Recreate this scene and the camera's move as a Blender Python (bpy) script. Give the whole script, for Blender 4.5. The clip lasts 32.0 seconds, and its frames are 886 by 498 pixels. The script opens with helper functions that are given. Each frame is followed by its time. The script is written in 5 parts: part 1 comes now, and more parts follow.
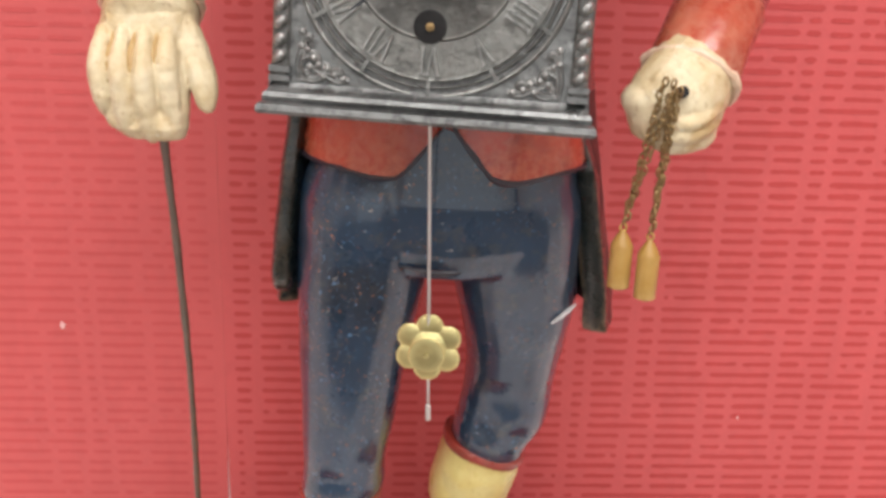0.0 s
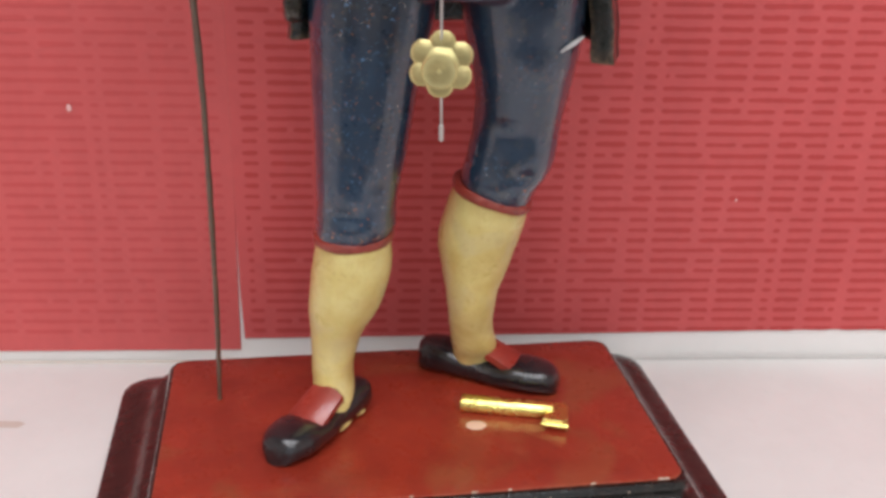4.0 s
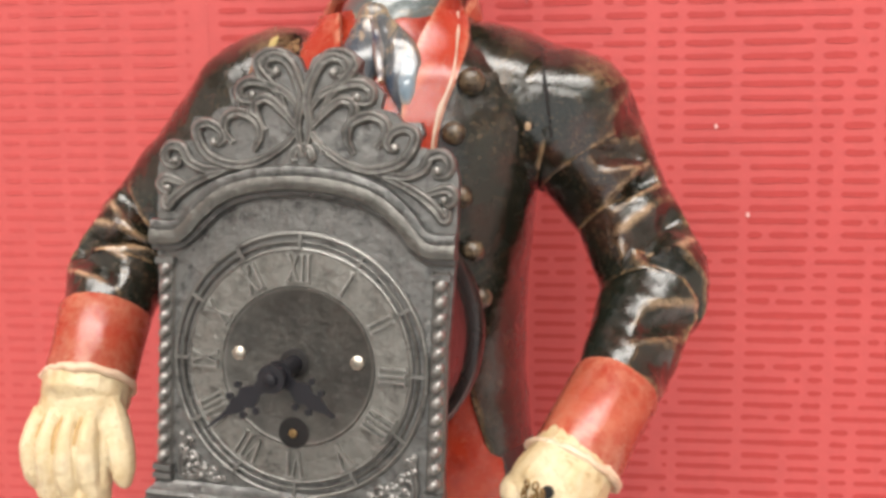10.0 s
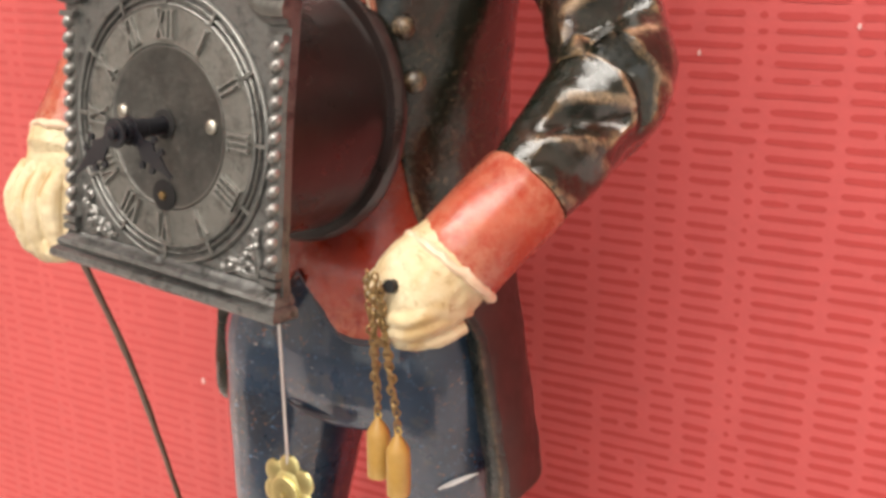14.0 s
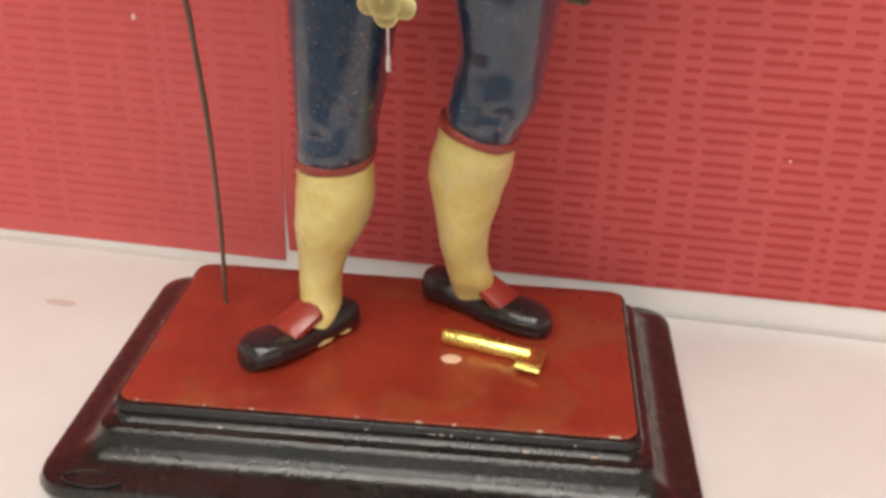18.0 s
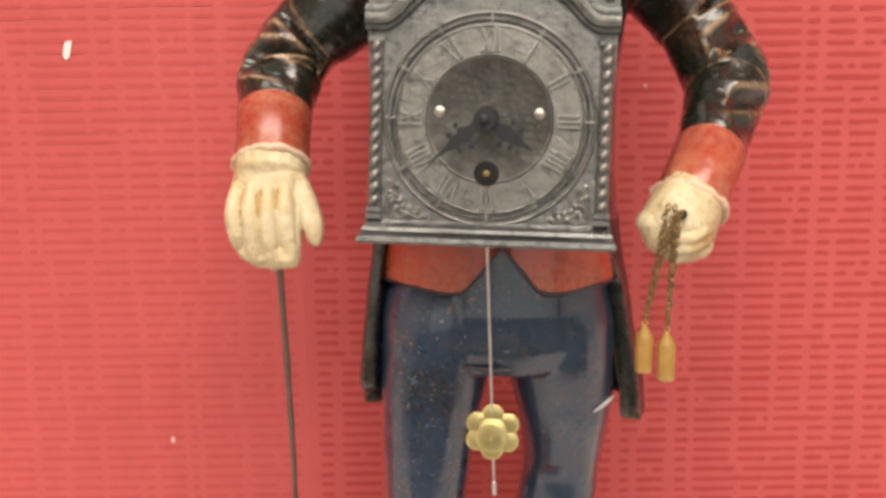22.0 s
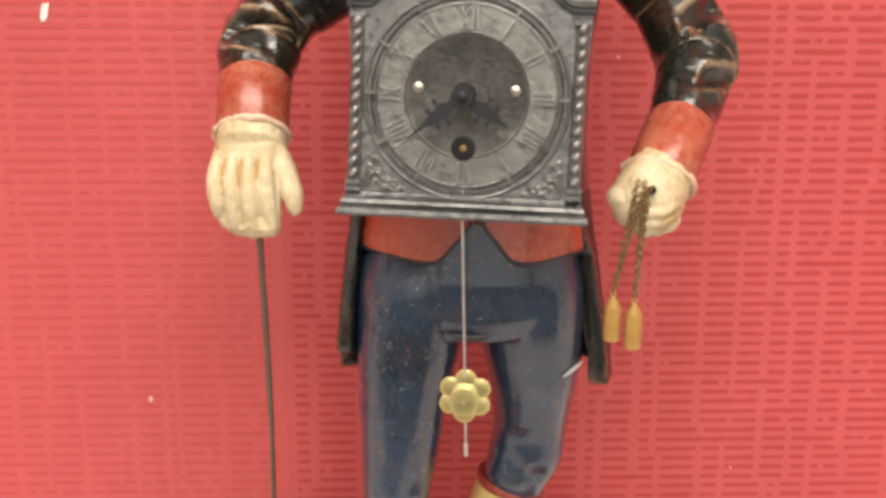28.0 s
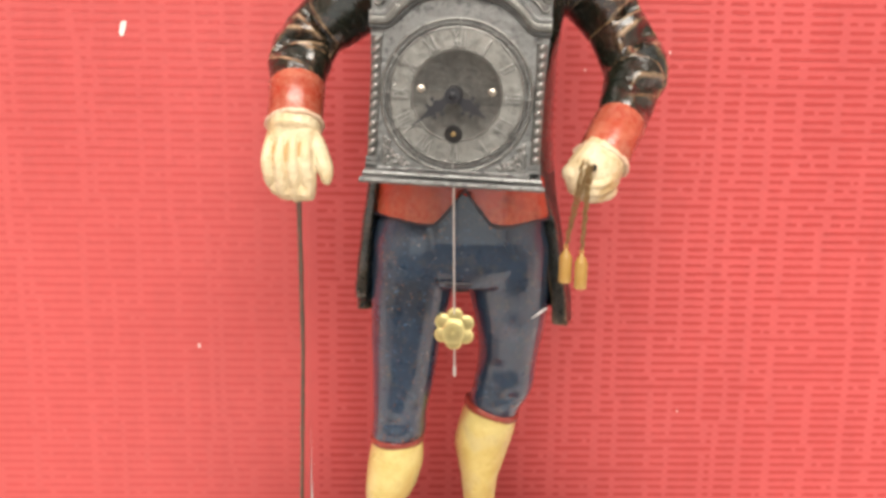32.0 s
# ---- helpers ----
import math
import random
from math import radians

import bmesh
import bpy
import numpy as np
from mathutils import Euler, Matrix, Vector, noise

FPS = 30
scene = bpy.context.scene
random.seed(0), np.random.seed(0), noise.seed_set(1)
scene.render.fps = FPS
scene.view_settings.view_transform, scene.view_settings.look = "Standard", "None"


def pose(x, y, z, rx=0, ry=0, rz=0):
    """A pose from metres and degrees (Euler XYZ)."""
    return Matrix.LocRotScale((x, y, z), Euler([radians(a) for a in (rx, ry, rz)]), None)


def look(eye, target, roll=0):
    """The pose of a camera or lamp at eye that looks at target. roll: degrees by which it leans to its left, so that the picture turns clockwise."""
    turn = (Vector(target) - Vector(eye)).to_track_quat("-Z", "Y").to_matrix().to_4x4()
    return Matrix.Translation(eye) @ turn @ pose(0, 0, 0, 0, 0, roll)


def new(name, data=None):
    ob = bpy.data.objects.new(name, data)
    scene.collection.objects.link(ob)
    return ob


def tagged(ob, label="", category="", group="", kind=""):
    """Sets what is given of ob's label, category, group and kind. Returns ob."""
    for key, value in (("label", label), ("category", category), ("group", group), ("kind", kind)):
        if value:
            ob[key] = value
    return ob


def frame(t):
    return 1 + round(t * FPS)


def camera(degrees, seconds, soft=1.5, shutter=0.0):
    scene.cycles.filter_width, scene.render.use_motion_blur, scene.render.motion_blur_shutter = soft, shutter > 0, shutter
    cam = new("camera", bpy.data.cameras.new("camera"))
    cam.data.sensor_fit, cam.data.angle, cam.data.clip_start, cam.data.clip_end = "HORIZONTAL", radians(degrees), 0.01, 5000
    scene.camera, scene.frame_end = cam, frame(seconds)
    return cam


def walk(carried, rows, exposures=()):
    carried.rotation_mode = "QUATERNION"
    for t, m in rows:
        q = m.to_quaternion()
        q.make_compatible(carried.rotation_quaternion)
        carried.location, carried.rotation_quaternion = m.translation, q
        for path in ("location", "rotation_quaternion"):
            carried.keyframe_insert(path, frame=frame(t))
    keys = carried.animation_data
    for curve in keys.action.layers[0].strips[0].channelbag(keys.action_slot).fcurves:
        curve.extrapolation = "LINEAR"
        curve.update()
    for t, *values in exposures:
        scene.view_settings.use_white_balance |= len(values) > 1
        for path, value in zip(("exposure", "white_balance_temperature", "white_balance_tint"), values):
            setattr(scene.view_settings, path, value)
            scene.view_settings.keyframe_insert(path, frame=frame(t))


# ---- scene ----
cam = camera(47.1, 32.0, soft=3.4)
PATH = [
    (0, (-0.0086, -0.4090, 0.3002), (0.0670, 0.9533, -0.1613), 2.1),
    (0.5, (-0.0072, -0.4097, 0.2902), (0.0562, 0.9360, -0.2174), 2.3),
    (1, (-0.0079, -0.4133, 0.2822), (0.0576, 0.9137, -0.2722), 2.6),
    (1.5, (-0.0137, -0.4241, 0.2686), (0.0641, 0.8978, -0.2981), 2.3),
    (2, (-0.0130, -0.4291, 0.2606), (0.0619, 0.8705, -0.3557), 2.7),
    (2.5, (-0.0137, -0.4370, 0.2455), (0.0590, 0.8374, -0.4212), 3.2),
    (4.5, (-0.0166, -0.4334, 0.2462), (0.0814, 0.8986, -0.2916), 1.3),
    (5, (-0.0072, -0.4320, 0.2635), (0.0706, 0.9094, -0.2549), 1.4),
    (5.5, (-0.0137, -0.4320, 0.2722), (0.1022, 0.9266, -0.1894), 1.7),
    (6, (-0.0058, -0.4334, 0.2765), (0.0806, 0.9454, -0.1289), 0.9),
    (6.5, (-0.0043, -0.4342, 0.2837), (0.0734, 0.9526, -0.0958), 1.2),
    (7, (-0.0043, -0.4370, 0.2844), (0.0785, 0.9547, -0.0770), 1.1),
    (7.5, (-0.0043, -0.4414, 0.2887), (0.0749, 0.9490, -0.0792), 1.4),
    (8, (-0.0036, -0.4450, 0.2902), (0.0756, 0.9454, -0.0763), 1.3),
    (8.5, (-0.0058, -0.4457, 0.2959), (0.0720, 0.9526, -0.0374), 1.1),
    (9, (0.0079, -0.4428, 0.3096), (0.0389, 0.9713, 0.0396), 0.6),
    (9.5, (0.0274, -0.4306, 0.3319), (0.0072, 0.9828, 0.0583), 0.7),
    (10, (0.0670, -0.4010, 0.3557), (-0.1195, 1.0087, 0.1296), -0.7),
    (10.5, (0.0914, -0.3701, 0.3830), (-0.2455, 1.0130, 0.1678), -1.5),
    (11, (0.1102, -0.3499, 0.3989), (-0.3636, 0.9943, 0.1930), -1.2),
    (11.5, (0.1238, -0.3463, 0.4176), (-0.4126, 0.9814, 0.2642), -2.3),
    (12, (0.1426, -0.3384, 0.4090), (-0.4788, 0.9511, 0.2556), -3.1),
    (12.5, (0.1598, -0.3377, 0.3845), (-0.4961, 0.9245, 0.1634), -2.6),
    (13, (0.1699, -0.3427, 0.3665), (-0.5004, 0.9000, 0.0821), -2.1),
    (13.5, (0.1692, -0.3434, 0.3485), (-0.4910, 0.8885, 0.0036), -1),
    (14, (0.1692, -0.3492, 0.3334), (-0.4745, 0.8662, -0.0929), 0.1),
    (14.5, (0.1685, -0.3542, 0.3161), (-0.4644, 0.8417, -0.1764), -0.4),
    (15, (0.1678, -0.3586, 0.3002), (-0.4651, 0.8078, -0.2592), -0.9),
    (15.5, (0.1663, -0.3586, 0.2887), (-0.4680, 0.7682, -0.3449), -2.6),
    (17.5, (0.1145, -0.4154, 0.2477), (-0.2297, 0.8035, -0.4370), 0.4),
    (18, (0.0742, -0.4306, 0.2498), (-0.1440, 0.8273, -0.4169), 1.7),
    (18.5, (0.0396, -0.4457, 0.2470), (-0.0828, 0.8352, -0.3982), 2.8),
    (19, (0.0202, -0.4572, 0.2405), (-0.0749, 0.8266, -0.4039), 2),
    (19.5, (0.0144, -0.4637, 0.2462), (-0.0554, 0.8568, -0.3247), 1.3),
    (20, (0.0094, -0.4702, 0.2606), (-0.0590, 0.8957, -0.1901), -0),
    (20.5, (-0.0007, -0.4838, 0.2585), (-0.0475, 0.9043, -0.1210), -0.1),
    (21, (-0.0101, -0.4817, 0.2822), (-0.0288, 0.9238, -0.0302), -0.1),
    (21.5, (-0.0151, -0.4817, 0.2959), (-0.0238, 0.9302, 0.0122), -1),
    (22, (-0.0158, -0.4810, 0.3074), (-0.0065, 0.9353, 0.0461), -0.7),
    (22.5, (-0.0144, -0.4766, 0.3218), (0.0115, 0.9490, 0.1181), -0.7),
    (23, (-0.0137, -0.4738, 0.3434), (0.0115, 0.9590, 0.1966), -0.9),
    (23.5, (-0.0151, -0.4716, 0.3586), (0.0122, 0.9641, 0.2491), -1.1),
    (24, (-0.0108, -0.4694, 0.3730), (0.0310, 0.9670, 0.2880), -1.1),
    (24.5, (-0.0115, -0.4702, 0.3787), (0.0353, 0.9670, 0.3031), -0.9),
    (26.5, (-0.0173, -0.4795, 0.3478), (0.0468, 0.9482, 0.1757), 0.3),
    (27, (-0.0166, -0.4831, 0.3370), (0.0439, 0.9382, 0.1123), -0),
    (27.5, (-0.0158, -0.4867, 0.3276), (0.0454, 0.9245, 0.0475), 0.2),
    (28, (-0.0180, -0.4896, 0.3146), (0.0331, 0.9130, -0.0094), 0.3),
    (28.5, (-0.0187, -0.4946, 0.3053), (0.0353, 0.9022, -0.0396), 0.2),
    (29, (-0.0180, -0.4975, 0.3031), (0.0367, 0.8978, -0.0482), 0.3),
    (29.5, (-0.0158, -0.4975, 0.3024), (0.0425, 0.8978, -0.0482), 0.5),
    (30, (-0.0166, -0.4961, 0.3024), (0.0403, 0.9000, -0.0461), 0.5),
    (30.5, (-0.0180, -0.4932, 0.3002), (0.0396, 0.8986, -0.0641), 0.6),
    (31, (-0.0202, -0.4925, 0.2938), (0.0396, 0.8964, -0.0814), 0.8),
    (31.5, (-0.0194, -0.5018, 0.2945), (0.0382, 0.8928, -0.0598), 0.8),
    (32, (-0.0170, -0.6040, 0.3170), (0.0255, 0.7900, 0.0160), 1.0),
]
EXPOSURES = [(0, 0.35, 6080, 10), (1, 0.27, 5890, 10), (2, 0.2, 5700, 10), (5, -0.12, 6020, 10), (6, -0.09, 6350, 10), (7, 0.24, 6500, 10),
             (8, 0.42, 6500, 10), (9, 0.44, 6500, 10), (10, 0.51, 6400, 10), (11, 0.61, 6450, 10), (12, 0.55, 6500, 10), (13, 0.36, 6550, 10),
             (14, 0.55, 6600, 10), (15, 0.83, 6650, 10), (18, -0.01, 6500, 10), (19, 0.06, 6700, 10), (20, -0.03, 6850, 10), (21, 0.05, 6850, 10),
             (22, 0.31, 6850, 10), (23, 0.47, 6700, 10), (24, 0.67, 6550, 10), (27, 0.4, 6550, 10), (28, 0.38, 6750, 10), (30, 0.45, 6850, 10),
             (31.5, 0.5, 6662, 10), (32, 0.65, 6600, 10)]
walk(cam, [(t, look(eye, target, roll)) for t, eye, target, roll in PATH], EXPOSURES)

# ---- world, lamps ----
U = 0.72          # one model unit in metres
world = bpy.data.worlds.new("world")
scene.world = world
world.use_nodes = True
world.node_tree.nodes["Background"].inputs[0].default_value = (1.0, 0.97, 0.94, 1)
world.node_tree.nodes["Background"].inputs[1].default_value = 0.25


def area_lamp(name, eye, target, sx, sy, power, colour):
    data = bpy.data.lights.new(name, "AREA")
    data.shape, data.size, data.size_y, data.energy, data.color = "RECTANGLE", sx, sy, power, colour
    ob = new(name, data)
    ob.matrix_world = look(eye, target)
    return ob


for y, power in ((-0.95, 33), (-2.30, 36)):
    area_lamp("ceiling_panel_light", (0.0, y, 1.70), (0.0, y + 0.001, 0.0), 1.9, 0.55, power, (1.0, 0.95, 0.88))
# unseen light added in front for the broad sheen on the dark varnish
area_lamp("unseen_front_light", (0.10, -3.20, 0.42), (0.10, 0.0, 0.42), 2.9, 2.0, 10.6, (1.0, 0.98, 0.95))

# ---- materials ----


class Nodes:
    """A small builder of node materials."""

    def __init__(self, name):
        self.mat = bpy.data.materials.new(name)
        self.mat.use_nodes = True
        self.tree = self.mat.node_tree
        self.bsdf = self.tree.nodes["Principled BSDF"]
        self.coord = self.tree.nodes.new("ShaderNodeTexCoord").outputs["Object"]

    def add(self, kind, **values):
        node = self.tree.nodes.new(kind)
        for key, value in values.items():
            self.put(node.inputs[key.replace("_", " ")], value)
        return node

    def put(self, socket, value):
        if isinstance(value, bpy.types.NodeSocket):
            self.tree.links.new(value, socket)
        else:
            socket.default_value = value

    def noise(self, scale, detail=4.0, rough=0.6, distort=0.0, stretch=None):
        vec = self.coord
        if stretch:
            m = self.add("ShaderNodeMapping", Vector=vec, Scale=stretch)
            vec = m.outputs[0]
        n = self.add("ShaderNodeTexNoise", Vector=vec, Scale=scale, Detail=detail, Roughness=rough, Distortion=distort)
        return n.outputs["Fac"]

    def ramp(self, fac, low, high, a=0.0, b=1.0):
        n = self.add("ShaderNodeMapRange", Value=fac)
        for i, v in enumerate((low, high, a, b)):
            n.inputs[i + 1].default_value = v
        return n.outputs[0]

    def mix(self, fac, a, b):
        n = self.tree.nodes.new("ShaderNodeMix")
        n.data_type = "RGBA"
        self.put(n.inputs[0], fac)
        self.put(n.inputs[6], a)
        self.put(n.inputs[7], b)
        return n.outputs[2]

    def times(self, a, b):
        n = self.tree.nodes.new("ShaderNodeMath")
        n.operation = "MULTIPLY"
        self.put(n.inputs[0], a)
        self.put(n.inputs[1], b)
        return n.outputs[0]

    def edges(self, low=0.52, high=0.62):
        g = self.tree.nodes.new("ShaderNodeNewGeometry")
        return self.ramp(g.outputs["Pointiness"], low, high)

    def bump(self, height, strength, distance):
        n = self.add("ShaderNodeBump", Height=height)
        n.inputs["Strength"].default_value, n.inputs["Distance"].default_value = strength, distance
        self.put(self.bsdf.inputs["Normal"], n.outputs[0])
        self.put(self.bsdf.inputs["Coat Normal"], n.outputs[0])

    def done(self, colour, rough, metal=0.0, coat=0.0, spec=0.5, coat_rough=0.3):
        b = self.bsdf.inputs
        self.put(b["Base Color"], colour)
        self.put(b["Roughness"], rough)
        b["Metallic"].default_value = metal
        b["Coat Weight"].default_value = coat
        b["Coat Roughness"].default_value = coat_rough
        b["Specular IOR Level"].default_value = spec
        return self.mat


def c4(r, g, b):
    return (r, g, b, 1.0)


def old_paint(name, colour, shade, worn, wear=0.35, rough=0.35, coat=0.2, scale=1.0, speck=0.0, fleck=None, bump=0.16, edge=(0.535, 0.60), patch=None, rubbed=False, shine=0.3):
    """Hand-painted, varnished wood: mottled colour, worn edges, fine relief."""
    n = Nodes(name)
    big, fine = n.noise(38 * scale, 4, 0.62), n.noise(260 * scale, 5, 0.7)
    col = n.mix(n.ramp(big, 0.35, 0.7), c4(*colour), c4(*shade))
    rub = n.ramp(n.noise(95 * scale, 6, 0.72, 0.4), 0.62 - wear * 0.25, 0.74)
    if patch:
        col = n.mix(n.ramp(n.noise(24 * scale, 3, 0.55, 0.6), 0.56, 0.66), col, c4(*patch))
    edge = n.edges(*edge)
    worn_mask = n.add("ShaderNodeMath")
    worn_mask.operation = "MAXIMUM"
    n.put(worn_mask.inputs[0], n.times(edge, n.ramp(fine, 0.35, 0.6)))
    n.put(worn_mask.inputs[1], n.times(rub, wear))
    col = n.mix(worn_mask.outputs[0], col, c4(*worn))
    if rubbed:
        attr = n.add("ShaderNodeAttribute")
        attr.attribute_name = "wear"
        col = n.mix(n.times(attr.outputs["Fac"], n.ramp(n.noise(120, 6, 0.72, 0.4), 0.44, 0.60)), col, c4(*[min(1, v * 1.25 + 0.06) for v in worn]))
    if speck:
        col = n.mix(n.times(n.times(n.ramp(n.noise(480 * max(1.0, scale * 0.8), 4, 0.65, 0.8), 0.565, 0.64), n.ramp(n.noise(34, 3, 0.6), 0.38, 0.58)), speck), col, c4(*(fleck or worn)))
    n.bump(n.noise(130 * scale, 7, 0.68), bump, 0.0012)
    return n.done(col, n.ramp(n.noise(75 * scale, 6, 0.7), 0.35, 0.68, rough - 0.10, rough + 0.24), 0, coat, 0.25 if coat > 0.5 else 0.5, shine)


def metal(name, colour, dark, rough=0.35, metallic=1.0, scale=1.0, low=0.35, high=0.65, patina=0.0):
    """Cast or drawn metal: tarnish at two scales, bright rubbed points, fine pitting."""
    n = Nodes(name)
    col = n.mix(n.ramp(n.noise(70 * scale, 5, 0.65), low, high), c4(*colour), c4(*dark))
    col = n.mix(n.times(n.edges(0.51, 0.57), 0.75), col, c4(*[min(1, v * 1.9 + 0.04) for v in colour]))
    if patina:
        col = n.mix(n.times(n.ramp(n.noise(230, 6, 0.75, 0.5), 0.50, 0.66), patina), col, c4(*[v * 0.45 for v in dark]))
        col = n.mix(n.times(n.ramp(n.noise(520, 5, 0.7), 0.57, 0.68), patina * 0.7), col, c4(*[min(1, v * 2.3 + 0.05) for v in colour]))
    height = n.add("ShaderNodeMath")
    n.put(height.inputs[0], n.noise(260 * scale, 6, 0.7))
    n.put(height.inputs[1], n.times(n.noise(95 * scale, 4, 0.6), 1.4 if patina else 0.0))
    n.bump(height.outputs[0], 0.5, 0.0011 if patina else 0.0007)
    return n.done(col, n.ramp(n.noise(160 * scale, 4), 0.3, 0.7, rough - 0.08, rough + 0.15), metallic)


def wall_paper(name, colour, shade, rough=0.55):
    n = Nodes(name)
    col = n.mix(n.ramp(n.noise(9, 4, 0.6), 0.35, 0.7), c4(*colour), c4(*shade))
    col = n.mix(n.ramp(n.noise(150, 5, 0.7), 0.45, 0.8, 0, 0.35), col, c4(*[v * 0.72 for v in colour]))
    col = n.mix(n.ramp(n.noise(70, 3, 0.6, 0.0, (1, 1, 0.07)), 0.5, 0.72, 0, 0.30), col, c4(*[v * 0.8 for v in colour]))
    n.bump(n.noise(380, 5, 0.6), 0.25, 0.0006)
    return n.done(col, rough, 0, 0.0, 0.35)


def plaster(name, colour, rough=0.6, scale=1.0):
    n = Nodes(name)
    col = n.mix(n.ramp(n.noise(11 * scale, 5, 0.65), 0.4, 0.75), c4(*colour), c4(*[v * 0.9 for v in colour]))
    col = n.mix(n.ramp(n.noise(130 * scale, 4, 0.7), 0.62, 0.75, 0, 0.3), col, c4(*[v * 0.75 for v in colour]))
    n.bump(n.noise(240 * scale, 4), 0.12, 0.0005)
    return n.done(col, rough)


M = {}
M["paper"] = wall_paper("red_wallpaper", (0.581, 0.102, 0.100), (0.522, 0.085, 0.083))
M["paper_dull"] = wall_paper("red_wallpaper_dull", (0.581, 0.106, 0.103), (0.532, 0.090, 0.087), 0.5)
M["dash"] = wall_paper("wallpaper_groove", (0.483, 0.059, 0.056), (0.433, 0.050, 0.048), 0.6)
# left sheet's grooves paled: faded print, and glare put into the colour
M["dash_dull"] = wall_paper("wallpaper_groove_dull", (0.542, 0.084, 0.081), (0.502, 0.074, 0.071), 0.6)
M["white_wall"] = plaster("white_wall_paint", (0.78, 0.75, 0.72))
M["shelf"] = plaster("cream_shelf_paint", (0.74, 0.75, 0.72), 0.45)
M["room"] = plaster("room_plaster", (0.72, 0.69, 0.64), 0.8, 0.2)
M["room_floor"] = plaster("dark_floor_covering", (0.10, 0.085, 0.075), 0.7, 0.3)
M["chip"] = plaster("bare_plaster", (0.82, 0.76, 0.72), 0.8)
M["chip_pink"] = plaster("rubbed_wallpaper", (0.72, 0.42, 0.40), 0.8)
M["stain"] = plaster("brown_stain", (0.62, 0.56, 0.49), 0.6)
M["joint"] = plaster("grey_joint_line", (0.52, 0.50, 0.47), 0.7)
M["smudge"] = plaster("grey_smudge", (0.40, 0.07, 0.07), 0.7)
M["coat"] = old_paint("black_green_paint", (0.006, 0.010, 0.007), (0.012, 0.010, 0.006), (0.30, 0.19, 0.10), 0.16, 0.17, 1.0, 2.0, 0.22, (0.30, 0.20, 0.12), 0.14, (0.515, 0.56), (0.030, 0.013, 0.008), True, shine=0.15)
M["coat_plain"] = old_paint("black_tail_paint", (0.008, 0.012, 0.010), (0.016, 0.015, 0.012), (0.15, 0.10, 0.06), 0.05, 0.24, 0.9, 1.6, 0, None, 0.2, (0.525, 0.57), shine=0.14)
M["ridge"] = old_paint("rubbed_ridge_paint", (0.26, 0.15, 0.075), (0.10, 0.055, 0.03), (0.42, 0.29, 0.17), 0.4, 0.34, 0.3, 2.0, 0, None, 0.4, (0.51, 0.56), (0.03, 0.022, 0.014))
# brown-red colour, apart from the black coat, for the tails' outer faces
M["tail_side"] = old_paint("brown_red_side", (0.05, 0.014, 0.012), (0.035, 0.012, 0.01), (0.1, 0.05, 0.035), 0.2, 0.45, 0.1)
M["vest"] = old_paint("red_paint", (0.38, 0.036, 0.012), (0.23, 0.018, 0.008), (0.50, 0.15, 0.08), 0.24, 0.18, 1.0, 1.3, 0.15, (0.50, 0.26, 0.15), 0.22, (0.53, 0.60), (0.17, 0.015, 0.008), shine=0.12)
M["lapel"] = old_paint("bright_red_paint", (0.37, 0.038, 0.016), (0.28, 0.029, 0.014), (0.52, 0.24, 0.15), 0.34, 0.22, 0.7, 1.2, 0.15, (0.55, 0.34, 0.24), 0.25, (0.525, 0.59), (0.46, 0.11, 0.06), shine=0.16)


def breeches_paint(name):
    """Dark blue varnished paint, sprinkled with rust, white and pale blue flecks, rubbed black at the knees."""
    n = Nodes(name)
    col = n.mix(n.ramp(n.noise(60, 4, 0.62), 0.35, 0.7), c4(0.018, 0.040, 0.075), c4(0.010, 0.024, 0.046))
    col = n.mix(n.ramp(n.noise(34, 4, 0.6, 0.6), 0.58, 0.72, 0.0, 0.8), col, c4(0.012, 0.015, 0.022))
    col = n.mix(n.times(n.ramp(n.noise(140, 6, 0.72), 0.54, 0.68), 0.55), col, c4(0.085, 0.075, 0.062))
    zone = n.ramp(n.noise(30, 3, 0.6), 0.38, 0.58)
    for size, low, colour in ((640, 0.635, (0.30, 0.12, 0.06)), (760, 0.63, (0.10, 0.19, 0.32)), (520, 0.69, (0.55, 0.52, 0.48))):
        col = n.mix(n.times(n.ramp(n.noise(size, 3, 0.6, 0.6), low, low + 0.05), zone), col, c4(*colour))
    height = n.add("ShaderNodeMath", )
    n.put(height.inputs[0], n.noise(90, 5, 0.6))
    n.put(height.inputs[1], n.times(n.noise(420, 4, 0.65), 0.35))
    n.bump(height.outputs[0], 0.08, 0.0010)
    return n.done(col, n.ramp(n.noise(75, 6, 0.7), 0.35, 0.68, 0.22, 0.45), 0, 1.0, 0.4, 0.13)


M["breeches"] = breeches_paint("blue_black_paint")
M["ochre"] = old_paint("ochre_skin_paint", (0.66, 0.47, 0.17), (0.56, 0.36, 0.10), (0.5, 0.3, 0.1), 0.2, 0.3, 0.35)
M["stocking"] = old_paint("yellow_paint", (0.74, 0.64, 0.25), (0.62, 0.48, 0.14), (0.50, 0.34, 0.10), 0.36, 0.34, 0.35, 1.8, 0.28, (0.42, 0.27, 0.08), 0.45, (0.535, 0.60), (0.66, 0.56, 0.24), shine=0.25)
M["band"] = old_paint("dark_red_paint", (0.32, 0.042, 0.025), (0.20, 0.024, 0.016), (0.40, 0.17, 0.11), 0.35, 0.3, 0.5, 2.4, 0.4, (0.06, 0.02, 0.015), 0.5, (0.55, 0.63), shine=0.2)
